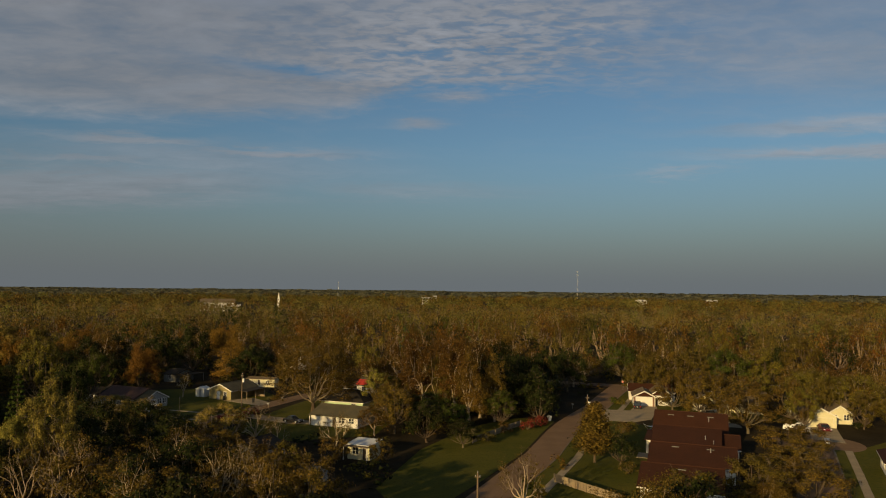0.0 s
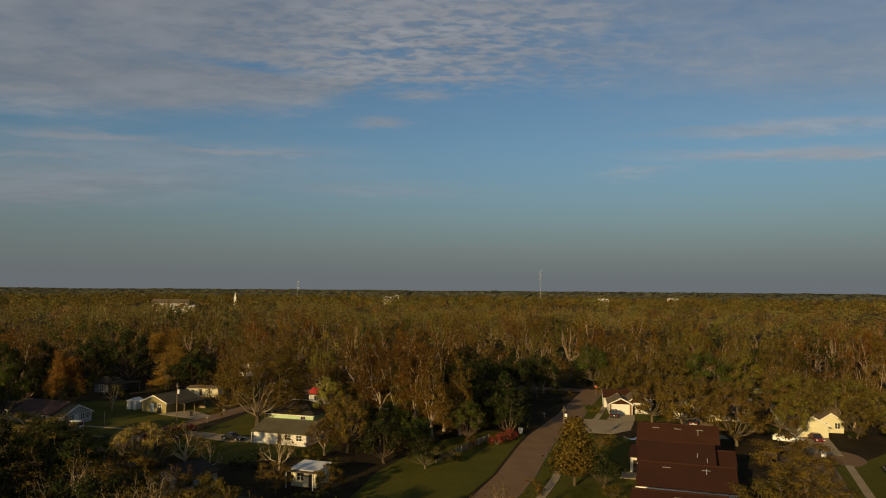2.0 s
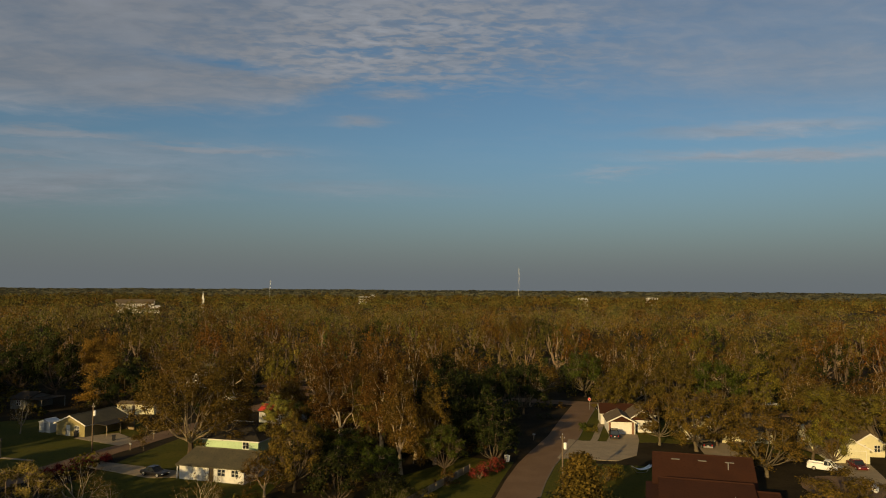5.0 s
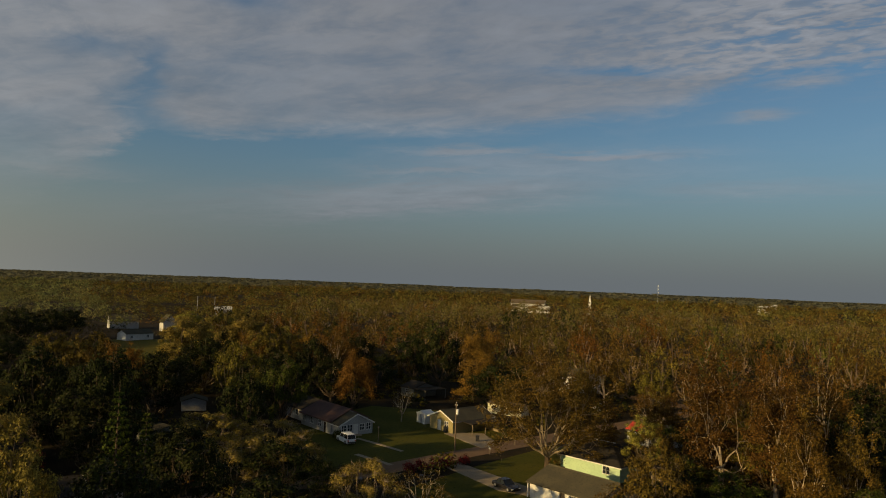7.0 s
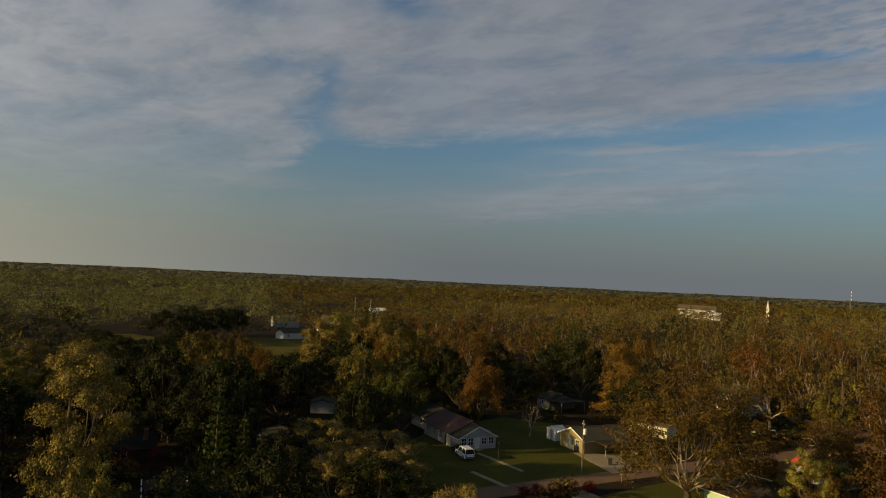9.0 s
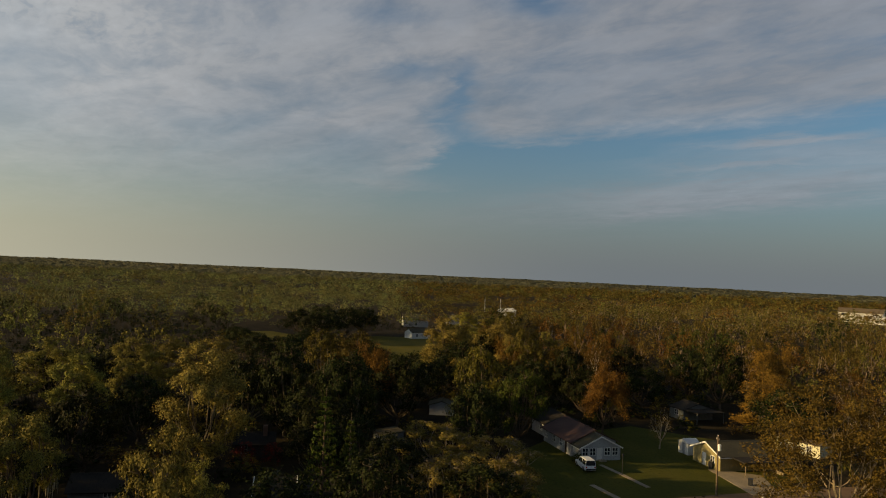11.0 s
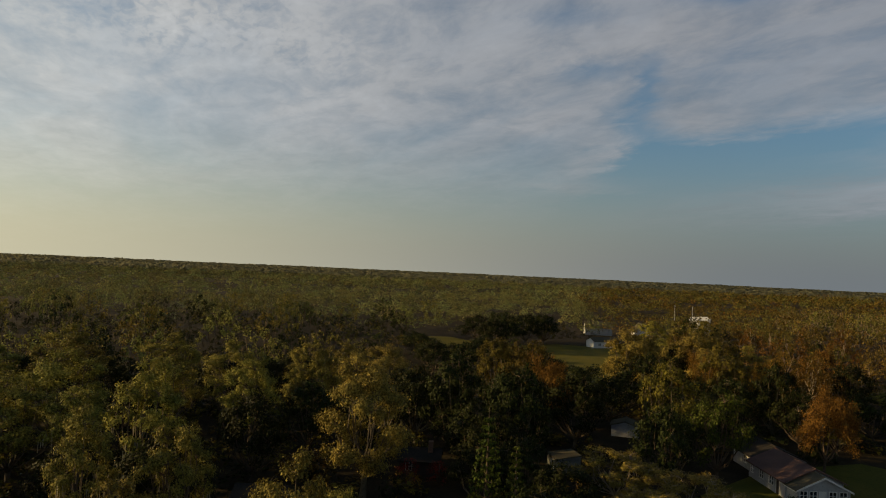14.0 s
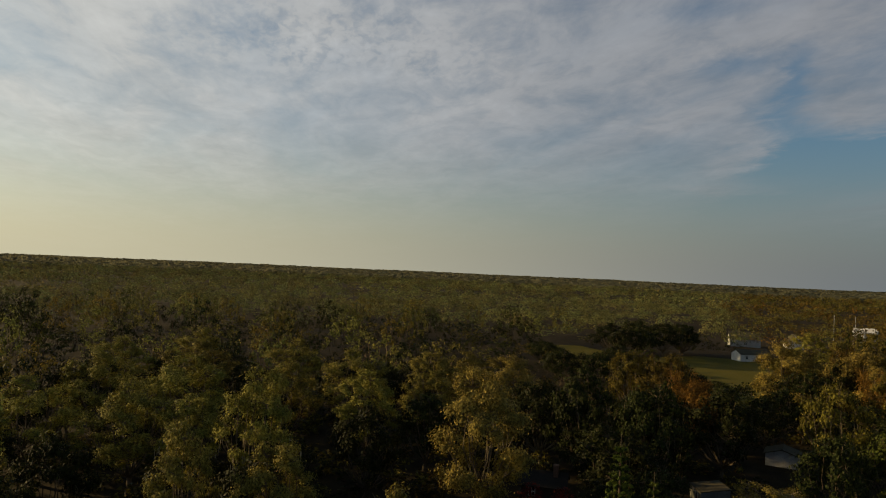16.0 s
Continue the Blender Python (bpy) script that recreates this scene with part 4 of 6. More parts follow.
    part("spire", Geo().add([(-1.3, -1.3, 15), (1.3, -1.3, 15), (1.3, 1.3, 15), (-1.3, 1.3, 15), (0, 0, 24)], [(0, 1, 4), (1, 2, 4), (2, 3, 4), (3, 0, 4), (3, 2, 1, 0)]), WHITE, h)
    for x, y, w in ((-30, 1240, 22), (335, 1190, 20), (-20, 1500, 14), (490, 1280, 24)):
        h = thing("building", x, y, 10, "far pale roof among the woods", "building", "far white roofs")
        block(h, w * 0.7, 12.0, 13.0, 1.4, WHITE, ROOF_WHITE, [win("front", 0, 4, 10.5, 12.5)], 0.5, "gable_x", trim=False)


make_houses()

# ---- vehicles ----


def car(x, y, turn, paint, label, style="suv", category="car"):
    """A parked vehicle; it points to local +x."""
    c = thing("car" if category == "car" else "pickup_truck", x, y, turn, label, category, z=0.075)
    L, W = (4.8, 1.86) if style != "pickup" else (5.7, 1.95)
    H = {"suv": 1.78, "sedan": 1.45, "pickup": 1.8, "van": 1.85}[style]
    belt = H * 0.56
    b = Geo()
    n = 9
    xs = [-L / 2, -L / 2 + 0.12, -L * 0.3, 0, L * 0.2, L * 0.28, L * 0.42, L / 2 - 0.08, L / 2]
    top = [belt * 0.90, belt, belt, belt, belt, belt * 0.97, belt * 0.90, belt * 0.82, belt * 0.62]
    wid = [0.90, 0.98, 1, 1, 1, 1, 0.98, 0.92, 0.84]
    v = []
    for xx, tt, ww in zip(xs, top, wid):
        hw = W / 2 * ww
        v += [(xx, -hw * 0.96, 0.26), (xx, -hw, 0.5), (xx, -hw, tt - 0.1), (xx, -hw * 0.92, tt), (xx, hw * 0.92, tt), (xx, hw, tt - 0.1), (xx, hw, 0.5), (xx, hw * 0.96, 0.26)]
    f = [(8 * i + j, 8 * i + (j + 1) % 8, 8 * i + 8 + (j + 1) % 8, 8 * i + 8 + j) for i in range(n - 1) for j in range(8)]
    b.add(v, f + [tuple(range(7, -1, -1)), tuple(range(8 * n - 8, 8 * n))])
    body = part("body", b, paint, c)
    x0, x1 = {"suv": (-L / 2 + 0.1, L * 0.22), "van": (-L / 2 + 0.08, L * 0.24), "sedan": (-L * 0.33, L * 0.2), "pickup": (-L * 0.06, L * 0.22)}[style]
    s0, s1 = {"suv": (0.25, 0.75), "van": (0.15, 0.7), "sedan": (0.65, 0.8), "pickup": (0.12, 0.7)}[style]
    hw, tw = W / 2 * 0.90, W / 2 * 0.78
    g = Geo().add([(x0, -hw, belt - 0.02), (x1, -hw, belt - 0.02), (x1, hw, belt - 0.02), (x0, hw, belt - 0.02), (x0 + s0, -tw, H - 0.06), (x1 - s1, -tw, H - 0.06), (x1 - s1, tw, H - 0.06), (x0 + s0, tw, H - 0.06)],
                  [(3, 2, 1, 0), (4, 5, 6, 7), (0, 1, 5, 4), (1, 2, 6, 5), (2, 3, 7, 6), (3, 0, 4, 7)])
    part("windows", g, GLASS, c, "dark car windows")
    part("roof", Geo().soft_box(x0 + s0 - 0.05, x1 - s1 + 0.05, -tw - 0.03, tw + 0.03, H - 0.08, H, 0.05), paint, c)
    for s in (-1, 1):
        for px in (x0 + s0 * 0.5, (x0 + x1) / 2 - 0.1, x1 - s1 * 0.5):
            part("pillar", Geo().tube([(px - (s0 * 0.5 if px < 0 else -s1 * 0.45) * (px != (x0 + x1) / 2 - 0.1), s * (hw + 0.012), belt - 0.03), (px + (s0 * 0.5 if px < 0 else -s1 * 0.5) * (px != (x0 + x1) / 2 - 0.1), s * (tw + 0.012), H - 0.05)], [0.045, 0.04], 5), paint, c)
        part("headlight", Geo().soft_box(L / 2 - 0.16, L / 2 - 0.01, s * 0.66 - 0.18, s * 0.66 + 0.18, belt * 0.60, belt * 0.78, 0.03), PLASTIC_WHITE, body)
        part("tail_light", Geo().soft_box(-L / 2 - 0.02, -L / 2 + 0.1, s * 0.72 - 0.12, s * 0.72 + 0.12, belt * 0.62, belt * 0.86, 0.03), LAMP_RED, body)
        part("mirror", Geo().soft_box(x1 - 0.55, x1 - 0.38, s * (W / 2 + 0.09) - 0.09, s * (W / 2 + 0.09) + 0.09, belt, belt + 0.16, 0.03), paint, body)
    for xx in (-L * 0.31, L * 0.31):
        for s in (-1, 1):
            w = part("wheel", Geo().tube([(xx, s * (W / 2 - 0.22), 0.34), (xx, s * (W / 2 + 0.02), 0.34)], [0.34, 0.34], 16), RUBBER, c)
            part("rim", Geo().tube([(xx, s * (W / 2 + 0.021), 0.34), (xx, s * (W / 2 + 0.035), 0.34)], [0.21, 0.19], 12), STEEL, w)
    part("bumper", Geo().soft_box(-L / 2 - 0.08, -L / 2 + 0.06, -W * 0.44, W * 0.44, 0.32, 0.55, 0.04), PLASTIC_BLACK if style != "pickup" else STEEL, c)
    part("number_plate", Geo().box(-L / 2 - 0.095, -L / 2 - 0.081, -0.16, 0.16, 0.58, 0.70), PLASTIC_WHITE, c)
    if style == "pickup":
        for s in (-1, 1):
            part("bed_side", Geo().soft_box(-L / 2 + 0.05, x0 - 0.02, s * (W / 2 - 0.06) - 0.05, s * (W / 2 - 0.06) + 0.05, belt - 0.02, belt + 0.18, 0.03), paint, body)
        part("tailgate", Geo().soft_box(-L / 2 + 0.0, -L / 2 + 0.09, -W * 0.42, W * 0.42, belt - 0.02, belt + 0.17, 0.03), paint, body)
    return c


car(50.4, 182.9, 75, PAINT_BLACK, "black off-road car parked on the driveway", "suv")
car(65.6, 174.0, 75, PAINT_BLACK, "dark pickup truck parked on a driveway", "pickup", "pickup truck")
car(77.8, 155.0, -42, PAINT_WHITE, "white pickup truck parked beside the turning circle", "pickup", "pickup truck")
car(84.2, 156.2, 258, PAINT_RED, "dark red car parked before the garage", "sedan")
car(-33.4, 158.6, -30, PAINT_BLACK, "dark saloon car parked on a shaded driveway", "sedan")
car(-69.5, 169.6, 150, PAINT_WHITE, "white estate car parked on the lawn", "van")
car(-37.5, 234.0, 165, PAINT_WHITE, "white car parked far behind trees", "suv")
car(103.0, 216.5, 20, PAINT_WHITE, "white van parked far back among trees", "van")
car(-17.2, 183.4, 160, PAINT_SILVER, "grey car parked behind the mint house", "sedan")


# ---- street things ----
def utility_pole(x, y, h, label, transformer=True, arm=0.0):
    p = thing("utility_pole", x, y, -24, label, "utility pole", "utility poles")
    part("pole", Geo().tube([(0, 0, 0), (0, 0, h)], [0.15, 0.10], 10), POLE_WOOD, p)
    part("crossarm", Geo().box(-0.34, 0.34, -0.05, 0.05, h - 0.55, h - 0.45), POLE_WOOD, p)
    for k in (-0.28, 0.0, 0.28):
        part("insulator", Geo().tube([(k, 0, h - 0.45 if k else h), (k, 0, h - 0.30 if k else h + 0.17)], [0.06, 0.04], 8), STEEL, p)
    if transformer:
        part("transformer", Geo().tube([(0.38, 0, h - 2.1), (0.38, 0, h - 2.0), (0.38, 0, h - 1.2), (0.38, 0, h - 1.12)], [0.18, 0.25, 0.25, 0.15], 12), PLASTIC_WHITE, p, "pale grey transformer can")
    if arm:
        a = part("lamp_arm", Geo().tube([(0, 0, h - 1.6), (arm * 0.5, 0, h - 1.1), (arm, 0, h - 1.0)], [0.035, 0.03, 0.03], 6), STEEL, p)
        part("lamp_head", Geo().soft_box(arm - 0.1, arm + 0.5, -0.12, 0.12, h - 1.08, h - 0.92, 0.04), STEEL, a)
    return p


POLES = [(29.4, 143.4, 9.0, True, 0.0), (-49.9, 175.6, 8.7, True, 0.0), (89.5, 205, 8.5, False, 0.0), (4.2, 83, 9.0, False, 0.0), (-71.5, 125.5, 8.7, False, 0.0)]
for q in POLES:
    utility_pole(q[0], q[1], q[2], "weathered wooden utility pole with grey transformer" if q[3] else "weathered wooden utility pole", q[3], q[4])
s = thing("street_lamp", -63.9, 171.9, -24, "thin dark garden lamp post on the lawn", "lamp post")
part("post", Geo().tube([(0, 0, 0), (0, 0, 3.0)], [0.06, 0.045], 8), PLASTIC_BLACK, s)
part("lantern", Geo().soft_box(-0.13, 0.13, -0.13, 0.13, 3.0, 3.4, 0.05), PLASTIC_BLACK, s)

s = thing("stop_sign", 55.0, 215.5, -24, "red stop sign on a steel post", "road sign")
part("post", Geo().tube([(0, 0, 0), (0, 0, 3.0)], [0.035, 0.035], 6), STEEL, s)
octo = [(0.40 * math.cos(math.pi / 8 + k * math.pi / 4), 2.6 + 0.40 * math.sin(math.pi / 8 + k * math.pi / 4)) for k in range(8)]
plate = part("plate", Geo().prism(octo, 1, -0.050, -0.042), SIGN_RED, s)
rim = Geo()
for k in range(8):
    (a0, b0), (a1, b1) = octo[k], octo[(k + 1) % 8]
    rim.prism([(a0, b0), (a1, b1), (a1 * 0.93, 2.6 + (b1 - 2.6) * 0.93), (a0 * 0.93, 2.6 + (b0 - 2.6) * 0.93)], 1, -0.056, -0.051)
part("border", rim, TRIM, plate, "white border")
txt = bpy.data.curves.new("lettering", "FONT")
txt.body, txt.size, txt.align_x, txt.align_y, txt.extrude = "STOP", 0.32, "CENTER", "CENTER", 0.002
lettering = new("lettering", txt)
txt.materials.append(TRIM)
lettering.parent = plate
lettering.matrix_basis = pose(0, -0.054, 2.6, 90, 0, 0)


def bin_(x, y, m, label):
    b = thing("wheelie_bin", x, y, 20, label, "bin")
    g = Geo().add([(-0.27, -0.30, 0.06), (0.27, -0.30, 0.06), (0.27, 0.30, 0.06), (-0.27, 0.30, 0.06), (-0.33, -0.38, 1.0), (0.33, -0.38, 1.0), (0.33, 0.38, 1.0), (-0.33, 0.38, 1.0)],
                  [(3, 2, 1, 0), (4, 5, 6, 7), (0, 1, 5, 4), (1, 2, 6, 5), (2, 3, 7, 6), (3, 0, 4, 7)])
    part("body", g, m, b)
    part("lid", Geo().soft_box(-0.36, 0.36, -0.42, 0.42, 1.0, 1.12, 0.05), m, b)
    for s in (-1, 1):
        part("wheel", Geo().tube([(s * 0.30, 0.30, 0.13), (s * 0.36, 0.30, 0.13)], [0.13, 0.13], 10), RUBBER, b)


bin_(77.4, 142.6, PLASTIC_WHITE, "glossy white bin on the driveway")
bin_(24.9, 164.4, PLASTIC_WHITE, "white bin beside red shrubs")
bin_(-49.6, 185.2, PLASTIC_BLACK, "black bin beside the driveway")
bin_(-58.4, 188.9, PLASTIC_BLACK, "black bin against the tan wall")
bin_(-45.6, 154.6, PLASTIC_BLACK, "dark bin beside the lane")
bin_(70.0, 177.0, PLASTIC_BLACK, "black bin beside a garage")


def mailbox(x, y, turn=60):
    b = thing("mailbox", x, y, turn, "pale grey mailbox on a wooden post beside the road", "mailbox", "mailboxes")
    part("post", Geo().box(-0.05, 0.05, -0.05, 0.05, 0, 1.0), FENCE_WOOD, b)
    arch = [(-0.11, 1.0), (0.11, 1.0), (0.11, 1.14)] + [(0.11 * math.cos(a * math.pi / 6), 1.14 + 0.11 * math.sin(a * math.pi / 6)) for a in range(1, 6)] + [(-0.11, 1.14)]
    part("box", Geo().prism(arch, 1, -0.25, 0.25), GREY_WALL, b)


for q in ((-43.6, 177.0), (-42.4, 186.6), (24.5, 163.5), (33.4, 181.6), (31.5, 148.6), (-52.2, 148.0)):
    mailbox(*q)

h = thing("hammock", 46.0, 155.8, 10, "white hammock hung on a stand on the lawn", "hammock")
sag = [(-1.7 + 3.4 * k / 10, 0.55 + 0.55 * ((k - 5) / 5) ** 2) for k in range(11)]
part("cloth", Geo().prism(sag + [(a, b + 0.05) for a, b in sag[::-1]], 1, -0.5, 0.5), PLASTIC_WHITE, h)
for s in (-1, 1):
    part("stand", Geo().tube([(s * 0.9, 0, 0.05), (s * 1.9, 0, 1.25)], [0.04, 0.04], 6), STEEL, h)
part("foot", Geo().tube([(-1.0, 0, 0.05), (1.0, 0, 0.05)], [0.04, 0.04], 6), STEEL, h)


def fence(a, b, height, label, material=FENCE_WOOD):
    a, b = Vector((*a, 0)), Vector((*b, 0))
    d = b - a
    f = thing("fence", a.x, a.y, math.degrees(math.atan2(d.y, d.x)), label, "fence", "garden fences")
    n = max(2, round(d.length / 2.4))
    for k in range(n + 1):
        part("post", Geo().box(k * d.length / n - 0.05, k * d.length / n + 0.05, -0.05, 0.05, 0, height + 0.05), material, f)
    for z in (0.3, height - 0.25):
        part("rail", Geo().box(0, d.length, 0.06, 0.10, z - 0.04, z + 0.04), material, f)
    m = int(d.length / 0.62)
    board = Geo().box(0.01, 0.6, 0.101, 0.125, 0.05, height).mesh("board", material)
    for k in range(m):
        part("board", board, material, f).location.x = k * 0.62


fence((6.0, 139.5), (17.5, 158.0), 1.2, "low weathered wooden fence beside the lawn")
fence((17.8, 112.6), (25.6, 101.5), 1.3, "pale weathered wooden fence at the lawn's edge")
fence((-20.5, 179.0), (-14.0, 176.5), 1.3, "weathered wooden fence beside the mint house")

# masts above the woods
def lattice_mast(x, y, h, w, label):
    t = thing("radio_mast", x, y, 15, label, "radio mast", "radio masts")
    for a in range(3):
        c, s_ = w * math.cos(a * 2.0944), w * math.sin(a * 2.0944)
        part("leg", Geo().tube([(c, s_, 0), (c, s_, h)], [0.05, 0.05], 4), STEEL, t)
    br = Geo()
    n = int(h / 3)
    for k in range(n):
        for a in range(3):
            c0, s0, c1, s1 = w * math.cos(a * 2.0944), w * math.sin(a * 2.0944), w * math.cos((a + 1) * 2.0944), w * math.sin((a + 1) * 2.0944)
            br.tube([(c0, s0, k * 3), (c1, s1, k * 3 + 3)], [0.03, 0.03], 3)
    part("bracing", br, STEEL, t)
    for z in (h * 0.86, h * 0.98, h * 0.72):
        part("antenna", Geo().tube([(w * 1.4, 0, z - 1), (w * 1.4, 0, z + 1)], [0.25, 0.25], 8), PLASTIC_WHITE, t)


lattice_mast(237, 1242, 64, 0.9, "tall thin lattice radio mast on the horizon")
lattice_mast(-178, 1180, 40, 0.8, "thin lattice radio mast above the woods")
for x, y in ((-345, 402), (-330, 402)):
    t = thing("lamp_mast", x, y, 0, "far pale pole above the trees", "pole", "far poles")
    part("pole", Geo().tube([(0, 0, 0), (0, 0, 15.5)], [0.18, 0.14], 6), STEEL, t)

# ---- trees ----


def tree_frame(rng, h, r, clumps, limbs=14, base=0.16, slim=1.0, steep=0.0, lobe=0.36, low=-0.25):
    """The woody frame of a tree of height h and crown radius r: trunk, limbs and boughs as point rows with radii, and the ends of the branches, gathered in lobes over a dome."""
    rows, ends = [], []
    fork = Vector((rng.uniform(-0.4, 0.4), rng.uniform(-0.4, 0.4), h * base))
    rt = 0.017 * h + 0.05
    rows.append(([(0, 0, -0.15), tuple(fork * 0.5 + Vector((rng.uniform(-.15, .15), rng.uniform(-.15, .15), 0))), tuple(fork)], [rt * 1.5, rt, rt * 0.85]))
    lobes = []
    mid = h * (0.50 + 0.04 * steep)
    for i in range(limbs):
        a = 2.39996 * i + rng.uniform(-0.3, 0.3)
        phi = math.asin(1.0 - (1.0 - low) * (i + 0.4) / limbs) + rng.uniform(-0.1, 0.1)
        k = rng.uniform(0.80, 1.10)
        out = r * 0.72 * math.cos(phi) * k * (1.0 - 0.15 * steep)
        end = Vector((math.cos(a) * out, math.sin(a) * out, mid + 0.36 * h * math.sin(phi) * k))
        pts = [fork]
        for q in (0.3, 0.62, 1.0):
            bow = math.sin(q * 3.14) * (0.16 - 0.30 * steep) * r
            p = fork.lerp(end, q) + Vector((math.cos(a) * bow, math.sin(a) * bow, -0.25 * bow)) + Vector((rng.uniform(-1, 1), rng.uniform(-1, 1), rng.uniform(-0.4, 0.4))) * r * 0.05
            pts.append(p)
        rows.append(([tuple(q) for q in pts], [rt * 0.55 * slim, rt * 0.40 * slim, rt * 0.28 * slim, rt * 0.14 * slim]))
        lobes.append((end, pts[1:], rng.uniform(0.75, 1.2) * lobe * r))
        if steep and i % 2:
            lobes.append((pts[2], pts[1:3], 0.7 * lobe * r))
    for i in range(clumps):
        c, nodes, rl = lobes[i % len(lobes)]
        away = (c - Vector((0, 0, mid - 0.1 * h))).normalized()
        d = (Vector((rng.gauss(0, 1), rng.gauss(0, 1), rng.gauss(0.1, 0.9))).normalized() + away * 0.35) * rl * rng.uniform(0.55, 0.95)
        e = c + Vector((d.x, d.y, d.z * 0.8))
        e.z = max(e.z, h * (base * 0.7 + 0.08))
        n = min(nodes, key=lambda q: (q - e).length + (1.5 if q.z > e.z else 0))
        m = n.lerp(e, 0.5) + Vector((rng.uniform(-1, 1), rng.uniform(-1, 1), rng.uniform(-0.3, 1))) * 0.06 * r
        rows.append(([tuple(n), tuple(m), tuple(e)], [0.075 * slim, 0.050 * slim, 0.022 * slim]))
        t = Vector((rng.uniform(-1, 1), rng.uniform(-1, 1), rng.uniform(-0.2, 1))).normalized() * r * rng.uniform(0.14, 0.26)
        rows.append(([tuple(m.lerp(e, 0.5)), tuple(m.lerp(e, 0.5) + t)], [0.042 * slim, 0.018 * slim]))
        ends.append(e)
    return rows, ends


def forked_frame(rng, h, r, base=0.18, splits=(6, 3, 3, 2), slim=1.0, spread=1.0, gnarl=0.30):
    """The frame of an open oak: limbs that fork again and again, arching outwards and up. Returns rows and branch ends as tree_frame does."""
    rows, ends = [], []
    rt = 0.017 * h + 0.05
    top = Vector((rng.uniform(-0.3, 0.3), rng.uniform(-0.3, 0.3), h * base))
    rows.append(([(0, 0, -0.15), tuple(top * 0.5), tuple(top)], [rt * 1.5, rt, rt * 0.85]))

    def grow(p, d, length, rad, level):
        steps = 4 if level < 2 else 3 if gnarl > 0.35 else 2
        pts, radii = [p.copy()], [rad]
        out = Vector((p.x + d.x, p.y + d.y, 0)).normalized()
        for k in range(steps):
            bend = Vector((0, 0, 1)) * (0.16 if level < 2 else 0.04) + out * 0.16 * spread + Vector((rng.gauss(0, 1), rng.gauss(0, 1), rng.gauss(0, 0.8))) * gnarl
            d = (d + bend * 0.6).normalized()
            pts.append(pts[-1] + d * length / steps)
            radii.append(rad * (1 - 0.55 * (k + 1) / steps))
        rows.append(([tuple(q) for q in pts], radii))
        if level >= 2 and rng.random() < 0.45:
            ends.append(pts[1] + Vector((rng.gauss(0, 1), rng.gauss(0, 1), rng.gauss(-0.4, 0.8))) * 0.05 * h)
        if level + 1 >= len(splits):
            ends.append(pts[-1])
            return
        n = splits[level + 1]
        turn = rng.uniform(0, 6.28)
        side = d.cross(Vector((0.3, 0.5, 0.8))).normalized()
        other = d.cross(side)
        for k in range(n):
            a = turn + 6.283 * k / n + rng.uniform(-0.4, 0.4)
            w = rng.uniform(0.55, 0.95) * spread
            dd = (d + (side * math.cos(a) + other * math.sin(a)) * w).normalized()
            start = pts[-1] if k or level == 0 else pts[-2]
            grow(start, dd, length * rng.uniform(0.55, 0.85), radii[-1] * 0.9, level + 1)

    for i in range(splits[0]):
        a = 6.283 * (i + rng.uniform(-0.3, 0.3)) / splits[0]
        w = (0.7 + 1.5 * ((i * 0.618) % 1.0)) * rng.uniform(0.8, 1.2) * spread if i else 0.15
        grow(top, Vector((math.cos(a) * w, math.sin(a) * w, 0.75)).normalized(), h * 0.30, rt * 0.50 * slim, 0)
    reach = sorted(math.hypot(e.x, e.y) for e in ends)[int(len(ends) * 0.93)]
    high = max(e.z for e in ends)
    kx, kz = 0.88 * r / reach, (0.94 * h - top.z) / (high - top.z)

    def fit(p):
        return (p[0] * kx, p[1] * kx, top.z + (p[2] - top.z) * kz if p[2] > top.z else p[2])
    low = 0.16 * h
    rows = [([fit(p) for p in pts], radii) for pts, radii in rows]
    ends = [Vector(fit(e)) for e in ends]
    for e in ends:
        e.z = max(e.z, low)
    return rows, ends


def leaf_cloud(gen, ends, per, size, radius, flat=0.8, bias=0.0, middle=(0, 0, 5.0), slim=0.75, radial=0.0):
    """Leaf sprays round the branch ends: three-cornered blades, each at its own slant, turned outwards from the clump and the crown by bias. slim: their width to length;
    radial: how far they point away from the branch end, as twigs do. Returns an array of (n, 3, 3)."""
    c = np.repeat(np.array([tuple(e) for e in ends]), per, axis=0)
    n = len(c)
    off = gen.normal(size=(n, 3)) * radius * 0.5
    off[:, 2] *= flat
    c = c + off
    out = c - np.array(middle)
    out /= np.linalg.norm(out, axis=1, keepdims=True) + 1e-6
    local = off / (np.linalg.norm(off, axis=1, keepdims=True) + 1e-6)
    up = gen.normal(size=(n, 3)) * 0.45 + (out + local * 1.1) * bias + np.array([0, 0, 0.25 * bias])
    u = np.cross(up, gen.normal(size=(n, 3)))
    u /= np.linalg.norm(u, axis=1, keepdims=True)
    u = u * (1.0 - radial) + (local + out * 0.5 + gen.normal(size=(n, 3)) * 0.35) * radial
    u /= np.linalg.norm(u, axis=1, keepdims=True)
    v = np.cross(up, u)
    v /= np.linalg.norm(v, axis=1, keepdims=True) + 1e-6
    s = size * gen.uniform(0.6, 1.35, size=(n, 1))
    return np.stack([c + u * s, c - u * s * 0.55 + v * s * slim, c - u * s * 0.55 - v * s * slim], axis=1)


